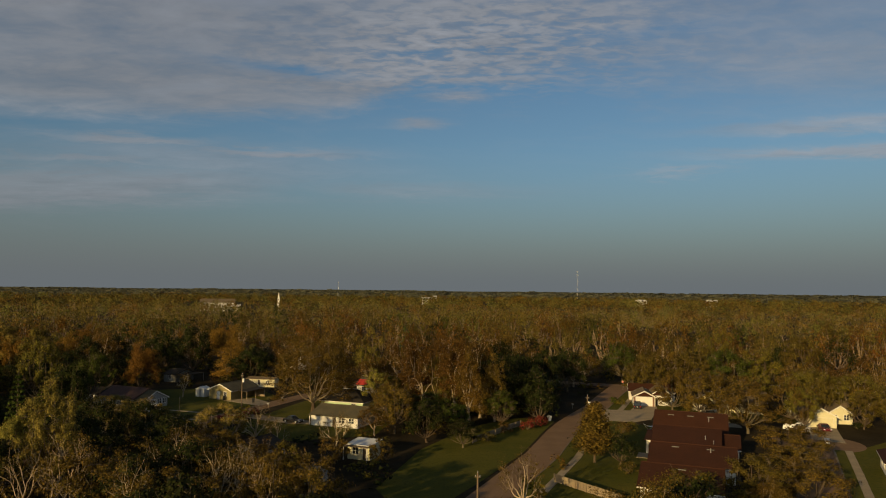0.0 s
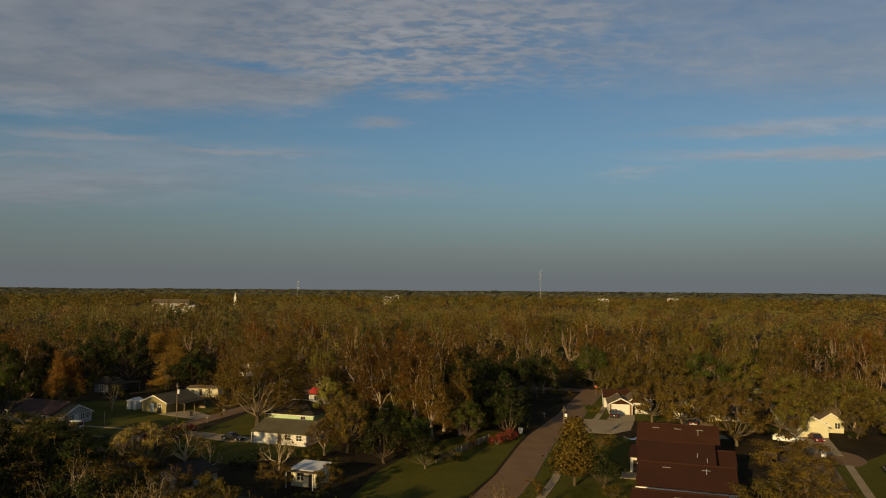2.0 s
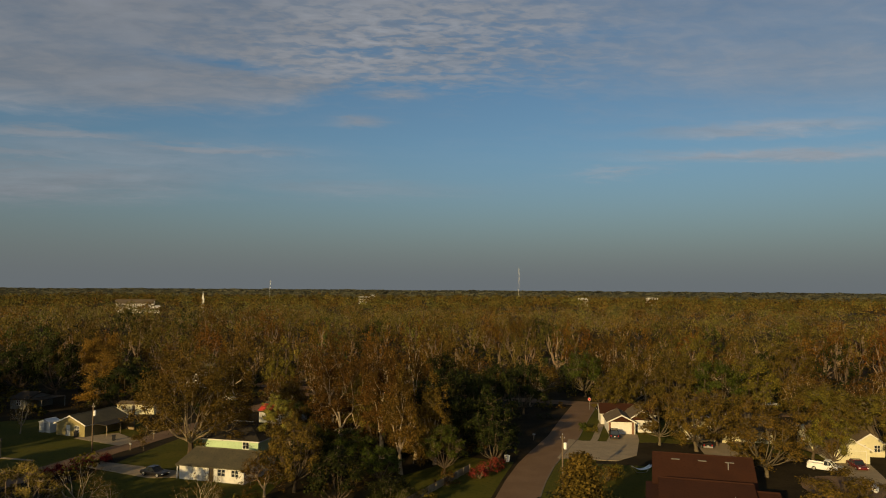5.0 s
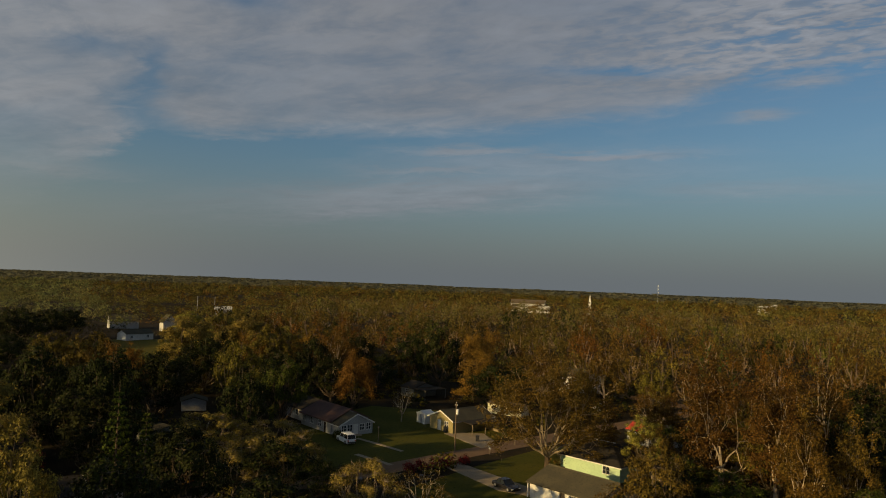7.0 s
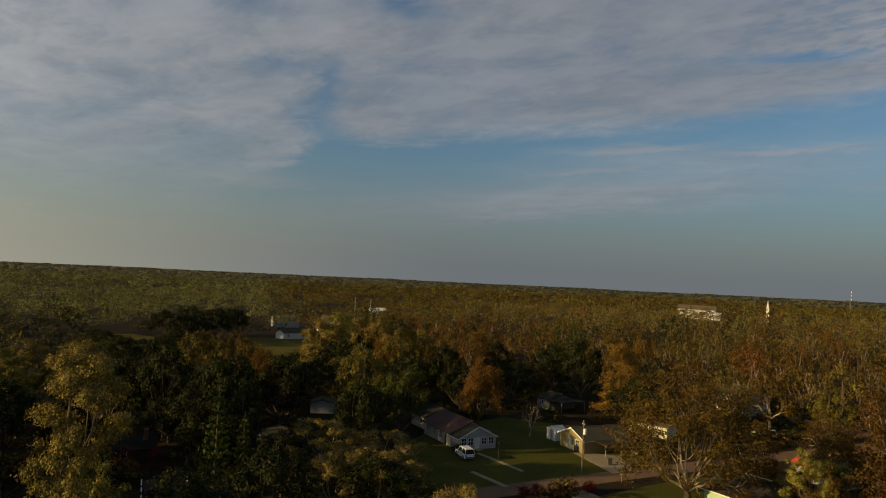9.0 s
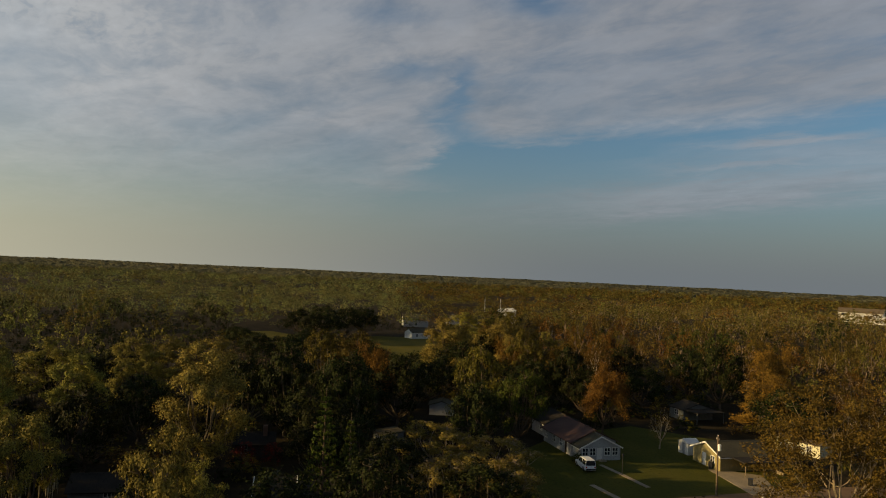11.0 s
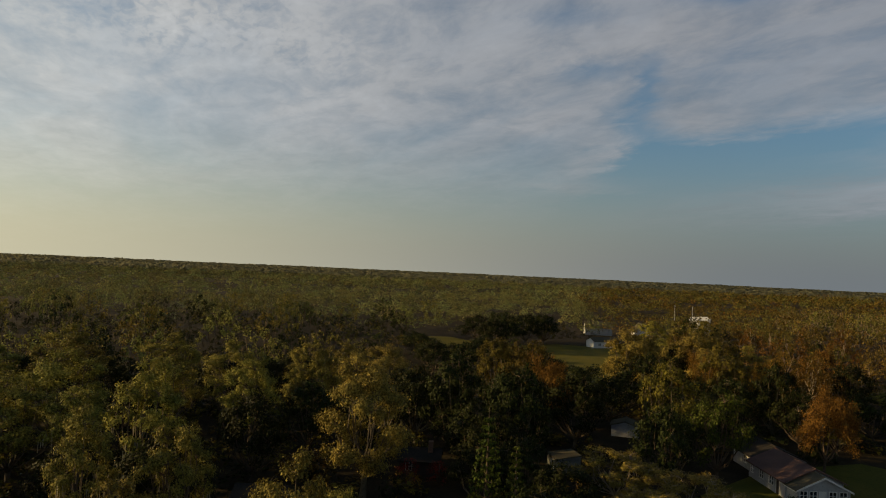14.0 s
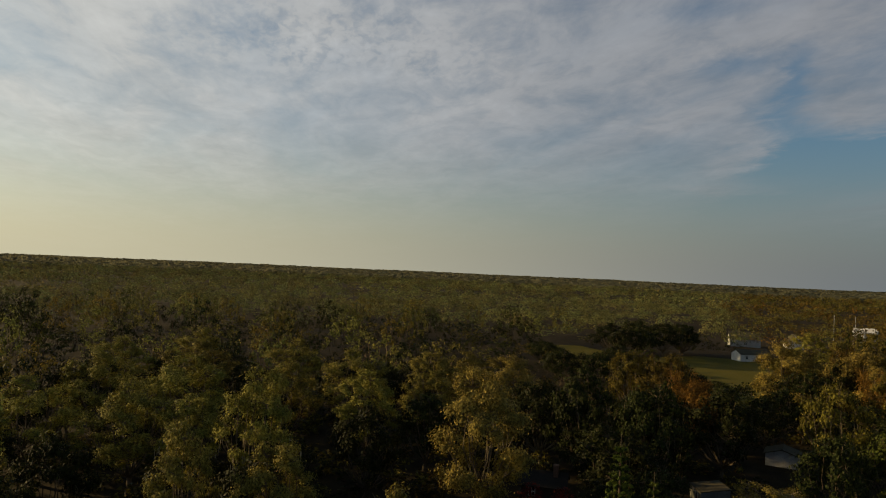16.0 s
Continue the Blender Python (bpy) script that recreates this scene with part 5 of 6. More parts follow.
def loose_mesh(name, q, material, tint=None):
    """A mesh of loose faces from an array (faces, corners, 3)."""
    n, k = q.shape[:2]
    me = bpy.data.meshes.new(name)
    me.vertices.add(k * n)
    me.vertices.foreach_set("co", np.ascontiguousarray(q, dtype=np.float32).ravel())
    me.loops.add(k * n)
    me.loops.foreach_set("vertex_index", np.arange(k * n, dtype=np.int32))
    me.polygons.add(n)
    me.polygons.foreach_set("loop_start", np.arange(0, k * n, k, dtype=np.int32))
    me.materials.append(material)
    if tint is not None:
        me.attributes.new("tint", "FLOAT", "FACE").data.foreach_set("value", np.ascontiguousarray(tint, dtype=np.float32))
    me.update(calc_edges=True)
    return me


def wood_geo(rows, min_sides=3, big=7):
    g = Geo()
    for pts, rad in rows:
        g.tube(pts, rad, big if rad[0] > 0.12 else (5 if rad[0] > 0.06 else min_sides), cap=False)
    return g


KINDS = {
    # leaves, bark, clumps, sprays a clump, spray size, clump radius, slimness, radial, label
    "brown": (LEAF_BROWN, BARK_WARM, 120, 30, 0.145, 0.55, 0.45, 0.4, "broad oak with thinning brown leaves and pale limbs"),
    "rust": (LEAF_RUST, BARK, 110, 84, 0.125, 0.72, 0.45, 0.4, "oak with rust-coloured autumn leaves"),
    "olive": (LEAF_OLIVE, BARK, 110, 62, 0.150, 0.72, 0.60, 0.2, "leafy olive-green oak with rounded crown"),
    "green": (LEAF_GREEN, BARK, 90, 66, 0.150, 0.85, 0.65, 0.2, "leafy green tree with full crown"),
    "dark": (LEAF_DARK, BARK, 80, 60, 0.180, 0.95, 0.70, 0.2, "dense dark evergreen oak tree"),
    "veteran": (LEAF_TAN, BARK_PALE, 330, 75, 0.078, 0.42, 0.45, 0.4, "huge spreading oak with thin brown leaves and fanned limbs"),
    "stems": (LEAF_BROWN, BARK_WARM, 100, 52, 0.115, 0.48, 0.45, 0.4, "tall oak with twisted pale limbs and red-brown leaves"),
    "bare": (LEAF_TAN, BARK_BLEACHED, 56, 14, 0.11, 0.45, 0.5, 0.3, "nearly bare tree with pale twisted limbs"),
    "fresh": (LEAF_FRESH, BARK, 120, 150, 0.086, 0.50, 0.65, 0.2, "tall oak with yellow-green leaves, lightened for haze"),
    # bright leaf colour replaces sunlight that neighbouring trees keep off these crowns
    "broad": (LEAF_GOLD, BARK_PALE, 130, 95, 0.112, 0.60, 0.60, 0.2, "low spreading oak, olive-gold leaves brightened in place of sun"),
    "tan": (LEAF_TAN, BARK_PALE, 140, 120, 0.095, 0.70, 0.50, 0.3, "oak with olive-brown leaves and pale fanned stems"),
    "umber": (LEAF_TAN, BARK, 120, 62, 0.145, 0.70, 0.60, 0.2, "full round-crowned oak with olive-brown leaves"),
    "gold": (LEAF_GOLD, BARK, 190, 140, 0.087, 0.55, 0.60, 0.2, "tall full oak with sunlit olive-gold leaves"),
    "moss": (LEAF_FRESH, BARK, 100, 135, 0.084, 0.48, 0.60, 0.2, "oak hung with long grey moss"),
}


SLENDER = {"fresh": 3.6, "moss": 2.8, "gold": 3.4, "stems": 3.2}  # crown radius at a height of 10, else 5


def build_tree(kind, seed):
    """One tree at unit size: 10 m high and 5 m in crown radius."""
    leaf, bark, clumps, per, size, rad, slim, radial, label = KINDS[kind]
    rng, gen = random.Random(seed), np.random.default_rng(seed)
    if kind == "veteran":
        rows, ends = forked_frame(rng, 10, 5, 0.10, (11, 3, 3, 3), 0.90, 1.25, 0.42)
    elif kind == "stems":
        rows, ends = forked_frame(rng, 10, 3.2, rng.uniform(0.10, 0.22), (5, 3, 3, 3), 0.80, 1.0, 0.48)
    elif kind in ("brown", "rust", "tan", "bare"):
        rows, ends = forked_frame(rng, 10, 5, rng.uniform(0.12, 0.2), (6, 3, 3, 2), 1.5 if kind == "bare" else 1.25, 1.0, 0.42)
    else:
        rows, ends = tree_frame(rng, 10, SLENDER.get(kind, 5), clumps, 15 if kind in SLENDER else 16, rng.uniform(0.08, 0.16) + (0.08 if kind in SLENDER else 0), 0.6 if kind in SLENDER else 0.85,
                                low={"moss": -0.15, "fresh": -0.45, "gold": -0.8, "umber": -0.8}.get(kind, -0.5), lobe=0.30 if kind in SLENDER else 0.25)
    t = thing("tree", 0, -500, 0, label, "tree", "trees of the neighbourhood")
    part("trunk", wood_geo([q for q in rows if q[1][0] > 0.1]), BARK if kind == "veteran" else bark, t)
    part("branchwork", wood_geo([q for q in rows if q[1][0] <= 0.1]), bark, t)["kind"] = "stuff"
    part("crown", loose_mesh("crown", leaf_cloud(gen, ends, per, size, rad, 0.65, bias=1.3, slim=slim, radial=radial), leaf), leaf, t)
    if kind == "moss":
        strands = []
        for e in sorted(ends, key=lambda e: e.z)[:24]:
            for k in range(4):
                x, y, l, w = e.x + rng.gauss(0, 0.28), e.y + rng.gauss(0, 0.28), rng.uniform(0.3, 1.2), rng.uniform(0.02, 0.06)
                a = rng.uniform(0, math.pi)
                dx, dy = math.cos(a) * w, math.sin(a) * w
                strands.append([(x - dx, y - dy, e.z), (x + dx, y + dy, e.z), (x + dx * 0.4, y + dy * 0.4, e.z - l), (x - dx * 0.4, y - dy * 0.4, e.z - l * 0.93)])
        part("hanging_moss", loose_mesh("hanging_moss", np.array(strands), MOSS), MOSS, t, "long strands of grey moss")["kind"] = "stuff"
    return t


def build_conifer(seed, label, leaf, tiers=16, whorl=7, height=10.0, radius=2.0, slope=0.12, per=10, spray=0.24):
    """A tiered conifer at unit height."""
    rng, gen = random.Random(seed), np.random.default_rng(seed)
    t = thing("conifer", 0, -500, 0, label, "tree", "trees of the neighbourhood")
    rows = [([(0, 0, -0.1), (0, 0, height * 0.5), (0, 0, height)], [0.2, 0.12, 0.02])]
    ends = []
    for i in range(tiers):
        z = height * (0.12 + 0.84 * i / tiers)
        rr = radius * (1 - i / tiers) ** 0.8 + 0.15
        for k in range(whorl):
            a = 2 * math.pi * (k + 0.5 * (i % 2) + rng.uniform(-0.15, 0.15)) / whorl
            tip = Vector((math.cos(a) * rr, math.sin(a) * rr, z + slope * rr))
            rows.append(([(0, 0, z), tuple(tip)], [0.04, 0.012]))
            ends += [Vector((0, 0, z)).lerp(tip, q) for q in (0.35, 0.6, 0.82, 1.0)]
    part("trunk", wood_geo(rows), BARK, t)
    part("crown", loose_mesh("crown", leaf_cloud(gen, ends, per, 0.16, spray, 0.6, bias=0.6), leaf), leaf, t)
    return t


# x, y, height, crown radius of the single trees, stand by stand
VETERAN_A = [
    (-31.5, 173, 22.5, 12.0),
]
STEMS_A = [
    (-28, 187, 15.0, 6.0), (-16, 192, 13.0, 3.5), (-5, 176, 21.0, 6.5), (-4, 192, 22.0, 7.5), (3, 168, 20.0, 6.0), (8, 180, 22.0, 7.0), (9, 167, 18.0, 5.5), (6, 157, 16.5, 4.6), (12, 163, 15.0, 4.0),
]
GREEN_A = [
    (-2, 158, 8.0, 4.6), (3, 152, 6.5, 3.6), (-9, 168, 7.0, 4.0), (12, 170, 7.0, 3.6), (-14, 187, 8.0, 4.5), (6, 174, 9.0, 4.2),
    (-85, 170, 15.6, 5.4), (-52, 138, 6.5, 4.0), (-4, 199, 8.9, 4.0), (13, 157, 9.0, 4.0), (60, 236, 14.2, 6.6), (80, 198, 16.0, 7.0), (100, 216, 11.5, 5.2),
]
BROWN_A = [
    (-194, 297, 18.0, 7.0), (-190, 262, 15.0, 6.5), (-112, 222, 18.0, 6.5), (-104, 214, 18.0, 6.5), (-94, 262, 12.0, 5.0), (-55, 241, 10.1, 4.9), (-51, 230, 16.4, 4.8), (-39, 244, 16.0, 6.2), (-52, 252, 9.0, 4.4), (-46, 254, 8.0, 4.0),
    (-29, 197, 5.1, 2.4), (-21, 214, 11.4, 5.4), (-15, 228, 16.5, 6.5),
    (-14, 146, 7.5, 4.0), (-10, 218, 15.3, 6.2), (-5, 242, 9.7, 5.8), (-4, 204, 11.1, 4.8),
]
BROWN_B = [
    (1, 219, 14.4, 5.8), (2, 229, 18.9, 6.1), (11, 226, 18.5, 6.5), (17, 220, 18.3, 4.9),
    (23, 228, 15.3, 6.6), (29, 219, 11.6, 5.9), (41, 221, 10.2, 5.3), (48, 237, 9.6, 6.6),
    (66, 215, 9.3, 7.0), (67, 239, 18.4, 5.4), (73, 224, 17.5, 6.7), (77, 238, 13.0, 6.9), (80, 206, 10.9, 6.1), (94, 219, 15.1, 6.4),
]
BROWN_C = [
    (96, 193, 13.7, 4.7), (100, 168, 14.0, 6.0), (100, 235, 17.0, 6.5), (102, 181, 13.3, 4.7), (103, 227, 9.2, 6.8), (105, 191, 9.0, 4.0), (108, 186, 14.0, 6.5), (113, 172, 10.9, 4.8),
    (114, 216, 11.2, 5.7), (117, 160, 12.8, 6.5), (117, 184, 15.8, 5.5),
]
DARK_A = [
    (-280, 240, 15.0, 8.0), (-280, 262, 14.0, 8.0), (-276, 226, 14.0, 8.0), (-272, 258, 14.0, 8.0), (-268, 246, 15.0, 8.0), (-262, 232, 14.0, 8.0), (-255, 222, 13.0, 8.0), (-228, 205, 9.0, 6.0),
    (-219, 199, 9.0, 6.0), (-193, 196, 9.0, 5.0), (-154, 214, 16.8, 5.4), (-154, 192, 5.4, 2.4), (-153, 148, 8.2, 3.7), (-152, 243, 9.6, 5.5), (-146, 209, 8.4, 3.8), (-146, 177, 14.0, 7.0),
    (-142, 197, 8.8, 4.0), (-140, 150, 8.4, 3.8), (-139, 239, 10.4, 6.3), (-138, 187, 7.4, 3.3), (-137, 209, 16.8, 4.7), (-131, 237, 10.1, 5.9),
]
DARK_B = [
    (-131, 214, 10.3, 4.9), (-128, 192, 16.0, 6.5), (-126, 181, 9.1, 5.8), (-125, 148, 7.6, 3.4), (-123, 173, 14.0, 7.0), (-121, 142, 7.9, 3.6), (-119, 160, 13.0, 6.0), (-116, 151, 14.0, 6.5),
    (-115, 194, 11.3, 6.6), (-112, 238, 15.0, 6.0), (-110, 137, 9.4, 5.7), (-109, 160, 15.0, 7.0), (-108, 197, 13.0, 6.0), (-106, 146, 16.0, 6.0), (-104, 230, 9.0, 4.0), (-103, 204, 17.1, 5.3),
]
DARK_C = [
    (-99, 248, 15.0, 7.0), (-99, 217, 7.9, 3.5), (-98, 182, 12.0, 6.0), (-97, 225, 11.2, 6.2), (-96, 202, 12.0, 5.5), (-91, 167, 11.0, 5.0), (-85, 191, 5.7, 2.6), (-85, 240, 18.7, 6.6),
    (-83, 157, 14.5, 5.0), (-61, 235, 11.2, 5.5),
]
DARK_D = [
    (-61, 221, 11.7, 6.8), (-54, 73, 9.2, 4.9), (-47, 120, 9.5, 6.0), (-43, 65, 9.3, 7.0), (-41, 105, 8.0, 4.5), (-38, 88, 10.5, 6.0), (-35, 96, 10.5, 5.0), (-27, 49, 12.4, 5.6),
    (-25, 67, 14.1, 6.5), (-19, 62, 11.6, 7.0), (-14, 77, 9.2, 6.5), (-8, 156, 8.0, 4.0), (-3, 140, 9.0, 4.5), (4, 136, 6.0, 3.5), (6, 196, 11.1, 6.3), (14, 176, 15.0, 6.0),
    (15, 170, 12.0, 4.0), (15, 198, 13.8, 6.1), (16, 209, 16.3, 6.8), (20, 186, 15.0, 6.0), (22, 162, 8.6, 3.9),
]
DARK_E = [
    (-139, 161, 7.9, 3.6), (-136, 140, 10.2, 6.6), (-131, 158, 10.8, 6.0), (-129, 142, 8.1, 3.6), (22, 170, 11.9, 6.8), (23, 207, 12.6, 5.4), (25, 182, 8.9, 4.0), (25, 71, 12.8, 6.6),
    (28, 197, 15.0, 6.0), (31, 124, 6.0, 3.4), (37, 210, 14.0, 6.0), (117, 243, 13.4, 5.4),
]
DARK_F = [
    (-100, 142, 18.0, 6.0), (-92, 134, 12.0, 5.5), (-112, 137, 19.0, 6.0), (-84, 128, 10.0, 5.0), (-206, 182, 9.0, 5.0), (-218, 180, 9.0, 5.5), (-230, 180, 9.5, 5.5), (-242, 182, 9.0, 5.5),
    (-190, 190, 10.0, 5.0), (-148, 59, 13.4, 6.1), (-142, 56, 13.5, 5.6), (-125, 53, 12.0, 5.0), (-108, 54, 11.0, 6.1), (-91, 54, 13.5, 4.8), (-81, 53, 9.6, 6.0), (-72, 54, 13.5, 6.0),
    (-60, 59, 11.6, 5.7), (-164, 70, 13.2, 6.1), (-148, 66, 11.4, 4.9), (-129, 68, 9.6, 5.7), (-94, 67, 13.2, 4.7), (-78, 64, 13.4, 6.0), (-73, 69, 11.5, 5.5), (-62, 64, 10.2, 6.1),
]
DARK_G = [
    (-164, 80, 13.5, 6.1), (-139, 80, 10.1, 5.8), (-92, 81, 11.4, 6.1), (-71, 76, 9.9, 4.8), (-57, 81, 10.2, 4.7), (-151, 87, 12.7, 5.9), (-139, 88, 9.9, 6.1), (-114, 86, 13.3, 6.1),
    (-104, 91, 10.1, 5.3), (-83, 89, 13.5, 6.0), (-59, 91, 11.4, 5.1), (-151, 103, 13.5, 5.6), (-105, 102, 13.5, 5.7), (-68, 101, 10.8, 6.1),
]
DARK_H = [
    (-165, 111, 10.9, 5.7), (-151, 113, 12.9, 5.9), (-117, 113, 13.5, 5.7), (-57, 109, 12.5, 5.5), (-161, 121, 12.8, 5.8), (-104, 119, 12.0, 5.0), (-59, 121, 11.9, 5.5), (-130, 135, 13.1, 5.6),
    (-119, 133, 15.3, 6.1), (-96, 134, 12.5, 6.1), (-81, 132, 11.1, 4.6), (-73, 133, 10.0, 4.8), (-58, 136, 9.0, 5.3),
]
OLIVE_A = [
    (-150, 166, 17.2, 5.5), (-141, 170, 18.1, 6.4), (-138, 218, 18.9, 6.1), (-119, 206, 19.0, 6.5), (-98, 171, 18.7, 5.8), (-91, 206, 7.5, 3.4), (-26, 242, 11.6, 5.2), (-22, 101, 9.0, 4.0),
    (0, 185, 14.8, 5.5), (2, 176, 10.7, 5.5), (4, 76, 8.3, 3.7), (30, 85, 9.5, 7.1), (44, 100, 8.5, 5.0), (55.5, 202, 11.5, 5.2), (60, 205, 15.0, 6.0),
    (64, 127, 6.0, 3.2), (70, 200, 15.0, 6.5), (80, 157, 10.5, 4.2), (83, 227, 15.0, 5.9), (85, 190, 10.5, 4.5), (88, 174, 12.0, 5.0),
]
OLIVE_B = [
    (90, 168, 11.0, 4.0), (92, 205, 16.0, 7.0), (93, 176, 13.0, 5.5), (94, 158, 9.0, 3.6), (95, 185, 11.5, 6.2), (95, 242, 18.9, 5.3), (97, 166, 13.0, 6.0), (98, 150, 9.0, 4.5),
    (101, 158, 11.0, 5.0), (114, 224, 18.4, 7.0),
]
TAN_A = [
    (1, 65, 9.9, 6.8), (15, 72, 11.6, 5.3), (17, 66, 14.4, 5.9), (19, 55, 16.6, 6.1), (36, 78, 10.1, 5.8), (37, 53, 15.6, 6.0), (39, 87, 8.7, 3.9), (49, 67, 12.1, 4.8), (52, 75, 10.2, 5.3), (61, 86, 8.0, 3.6),
    (-140, 226, 16.0, 6.5), (-135, 166, 13.5, 4.5),
]
UMBER_A = [
    (56, 111, 7.2, 5.8), (62, 126, 8.4, 7.0), (52, 100, 7.5, 6.0), (65.5, 152, 11.8, 6.8), (62, 170, 12.5, 6.8), (57, 175.5, 11.5, 5.0), (68, 174, 12.5, 5.2), (79, 160.5, 12.5, 5.6), (74, 172, 11.5, 5.0), (-186, 197, 9.5, 5.2),
    (-38, 118, 8.5, 4.5), (-27.5, 112, 6.5, 3.6), (-20, 88, 11.5, 5.0), (-15, 83, 11.5, 5.0), (-27, 82, 9.5, 4.8), (-34, 84, 10.0, 5.2), (-43, 88, 11.0, 5.5), (-24, 99, 8.5, 4.2), (-18.5, 122.5, 5.6, 3.0), (-10.5, 121, 5.0, 2.6), (-37, 108, 8.5, 4.4), (-12, 160, 9.5, 4.8), (-10, 148, 12.0, 5.0), (-15, 177, 11.0, 4.0),
]
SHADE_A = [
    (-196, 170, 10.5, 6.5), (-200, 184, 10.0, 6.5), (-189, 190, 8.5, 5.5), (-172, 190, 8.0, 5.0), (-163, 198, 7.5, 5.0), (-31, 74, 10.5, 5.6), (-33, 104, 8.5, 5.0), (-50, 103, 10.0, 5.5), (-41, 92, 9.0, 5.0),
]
GOLD_A = [
    (-92.5, 114.5, 21.5, 6.2), (-140, 134, 16.5, 6.5), (-148, 206, 20.0, 8.0), (-135, 214, 20.0, 8.0),
]
FRESH_W = [
    (-16.6, 175.9, 11.5, 3.4), (-53, 96, 19.5, 4.0), (-60, 101, 14.0, 3.8), (-143, 105, 17.0, 6.5), (-125, 76, 18.0, 7.5), (-160, 95, 17.0, 7.0), (-150, 122, 16.0, 6.5), (-150, 76, 17.5, 7.0), (-119, 104, 17.0, 5.2),
    (-131, 117, 15.0, 5.5), (-108, 72, 17.0, 6.5), (-136, 62, 17.0, 7.0), (-162, 60, 17.0, 7.5), (-116, 58, 16.0, 6.5), (-158, 132, 15.0, 6.5), (-128, 92, 16.5, 5.5),
]
MOSS_W = [
    (-93, 88, 21.0, 4.5), (-75, 90, 17.8, 3.7), (-77, 81.5, 18.5, 3.2), (-104, 80, 16.5, 4.5), (-70, 85, 13.0, 3.1),
]
CYPRESS_A = [
    (27, 125.5, 11.3, 3.5),
]
BARE_A = [
    (-71, 193, 8.5, 2.6), (-57, 87, 14.0, 5.0), (-52, 96, 13.5, 5.5), (-47, 90, 14.0, 5.5), (-46, 78, 14.0, 6.0), (-40, 116, 8.5, 3.5), (-38, 100, 12.5, 5.0), (-36, 137, 9.0, 5.0),
    (-31, 133, 6.5, 2.8), (-29, 92, 12.0, 4.5), (-31, 116, 7.0, 3.0), (-27, 96, 12.0, 5.0), (-20, 134, 8.0, 3.5), (-22, 86, 13.0, 4.9), (11, 97, 9.5, 4.0), (-36, 82, 13.0, 4.5), (-16, 90, 11.0, 3.8),
]
BROAD_A = [
    (-70, 151, 8.0, 6.0), (-80, 150, 7.0, 4.5), (-82, 148, 8.2, 6.2), (-68, 141, 7.5, 4.5), (-64, 134, 8.5, 5.0), (-60, 141, 9.0, 5.5), (-42, 133, 9.5, 5.0),
]
RUST_A = [
    (-80, 257, 18.0, 7.0), (-70, 229, 16.5, 6.8), (-116, 158, 17.5, 5.2), (-127, 248, 18.0, 7.0), (-126, 207, 16.4, 5.2), (-118, 222, 17.0, 6.5), (-82, 190, 16.0, 5.2),
]
FRESH_A = [
    (-212, 268, 17.0, 7.0), (-203, 283, 18.0, 7.5), (-200, 272, 17.0, 7.0), (-178, 74, 17.0, 7.0), (-166, 220, 15.0, 7.0), (-155, 222, 16.0, 7.0), (-152, 232, 17.0, 7.0), (-132, 229, 17.0, 7.0),
]
PINE_A = [
    (-74, 123, 16.4, 3.0), (-71, 125, 13.4, 2.2),
]
STANDS = [("veteran", VETERAN_A), ("stems", STEMS_A), ("green", GREEN_A), ("brown", BROWN_A), ("brown", BROWN_B), ("brown", BROWN_C), ("dark", DARK_A), ("dark", DARK_B), ("dark", DARK_C), ("dark", DARK_D), ("dark", DARK_E), ("dark", DARK_F), ("dark", DARK_G), ("dark", DARK_H), ("fresh", FRESH_W), ("moss", MOSS_W), ("olive", OLIVE_A), ("olive", OLIVE_B), ("tan", TAN_A), ("umber", UMBER_A), ("dark", SHADE_A), ("gold", GOLD_A), ("cypress", CYPRESS_A), ("bare", BARE_A), ("broad", BROAD_A), ("rust", RUST_A), ("fresh", FRESH_A), ("pine", PINE_A)]


def plant():
    rng = random.Random(11)
    proto = {k: [build_tree(k, 40 + 7 * i + 100 * j) for i in range({"brown": 4, "olive": 4, "dark": 3, "veteran": 1, "stems": 3}.get(k, 2))] for j, k in enumerate(KINDS)}
    proto["pine"] = [build_conifer(5, "tall tiered dark conifer", LEAF_GREEN, 15, 7, 10, 2.1, 0.05, 5, 0.16)]
    proto["cypress"] = [build_conifer(6, "dense conical tree with olive-brown leaves", LEAF_TAN, 15, 9, 10, 2.6, 0.6, 18, 0.8)]
    for kind, stand in STANDS:
        for i, (x, y, h, r) in enumerate(stand):
            p = proto[kind][i % len(proto[kind])]
            w = r / (SLENDER.get(kind, 5.0) if kind in KINDS else 2.6)
            t = copy_thing(p, pose(x, y, 0, 0, 0, rng.uniform(0, 360)))
            t.scale = (w, w, h / 10.4)
    for ps in proto.values():
        for p in ps:
            for o in list(p.children_recursive) + [p]:
                bpy.data.objects.remove(o)


plant()

# clearings; the garden's near edge is cut back so added unseen trees shade it
CLEAR = [[(-165, 205), (-200, 208), (-262, 232), (-268, 300), (-242, 300), (-205, 262), (-176, 232)], [(-225, 190), (-255, 190), (-305, 200), (-300, 225), (-262, 228), (-238, 214)],
         [(-155, 52), (-110, 60), (-62, 72), (-30, 60), (0, 48), (115, 52), (115, 238), (-155, 238)], [(-268, 265), (-242, 265), (-245, 300), (-268, 300)]]


def inside(x, y, poly):
    c = False
    for (x0, y0), (x1, y1) in zip(poly, poly[1:] + poly[:1]):
        if (y0 > y) != (y1 > y) and x < (x1 - x0) * (y - y0) / (y1 - y0) + x0:
            c = not c
    return c


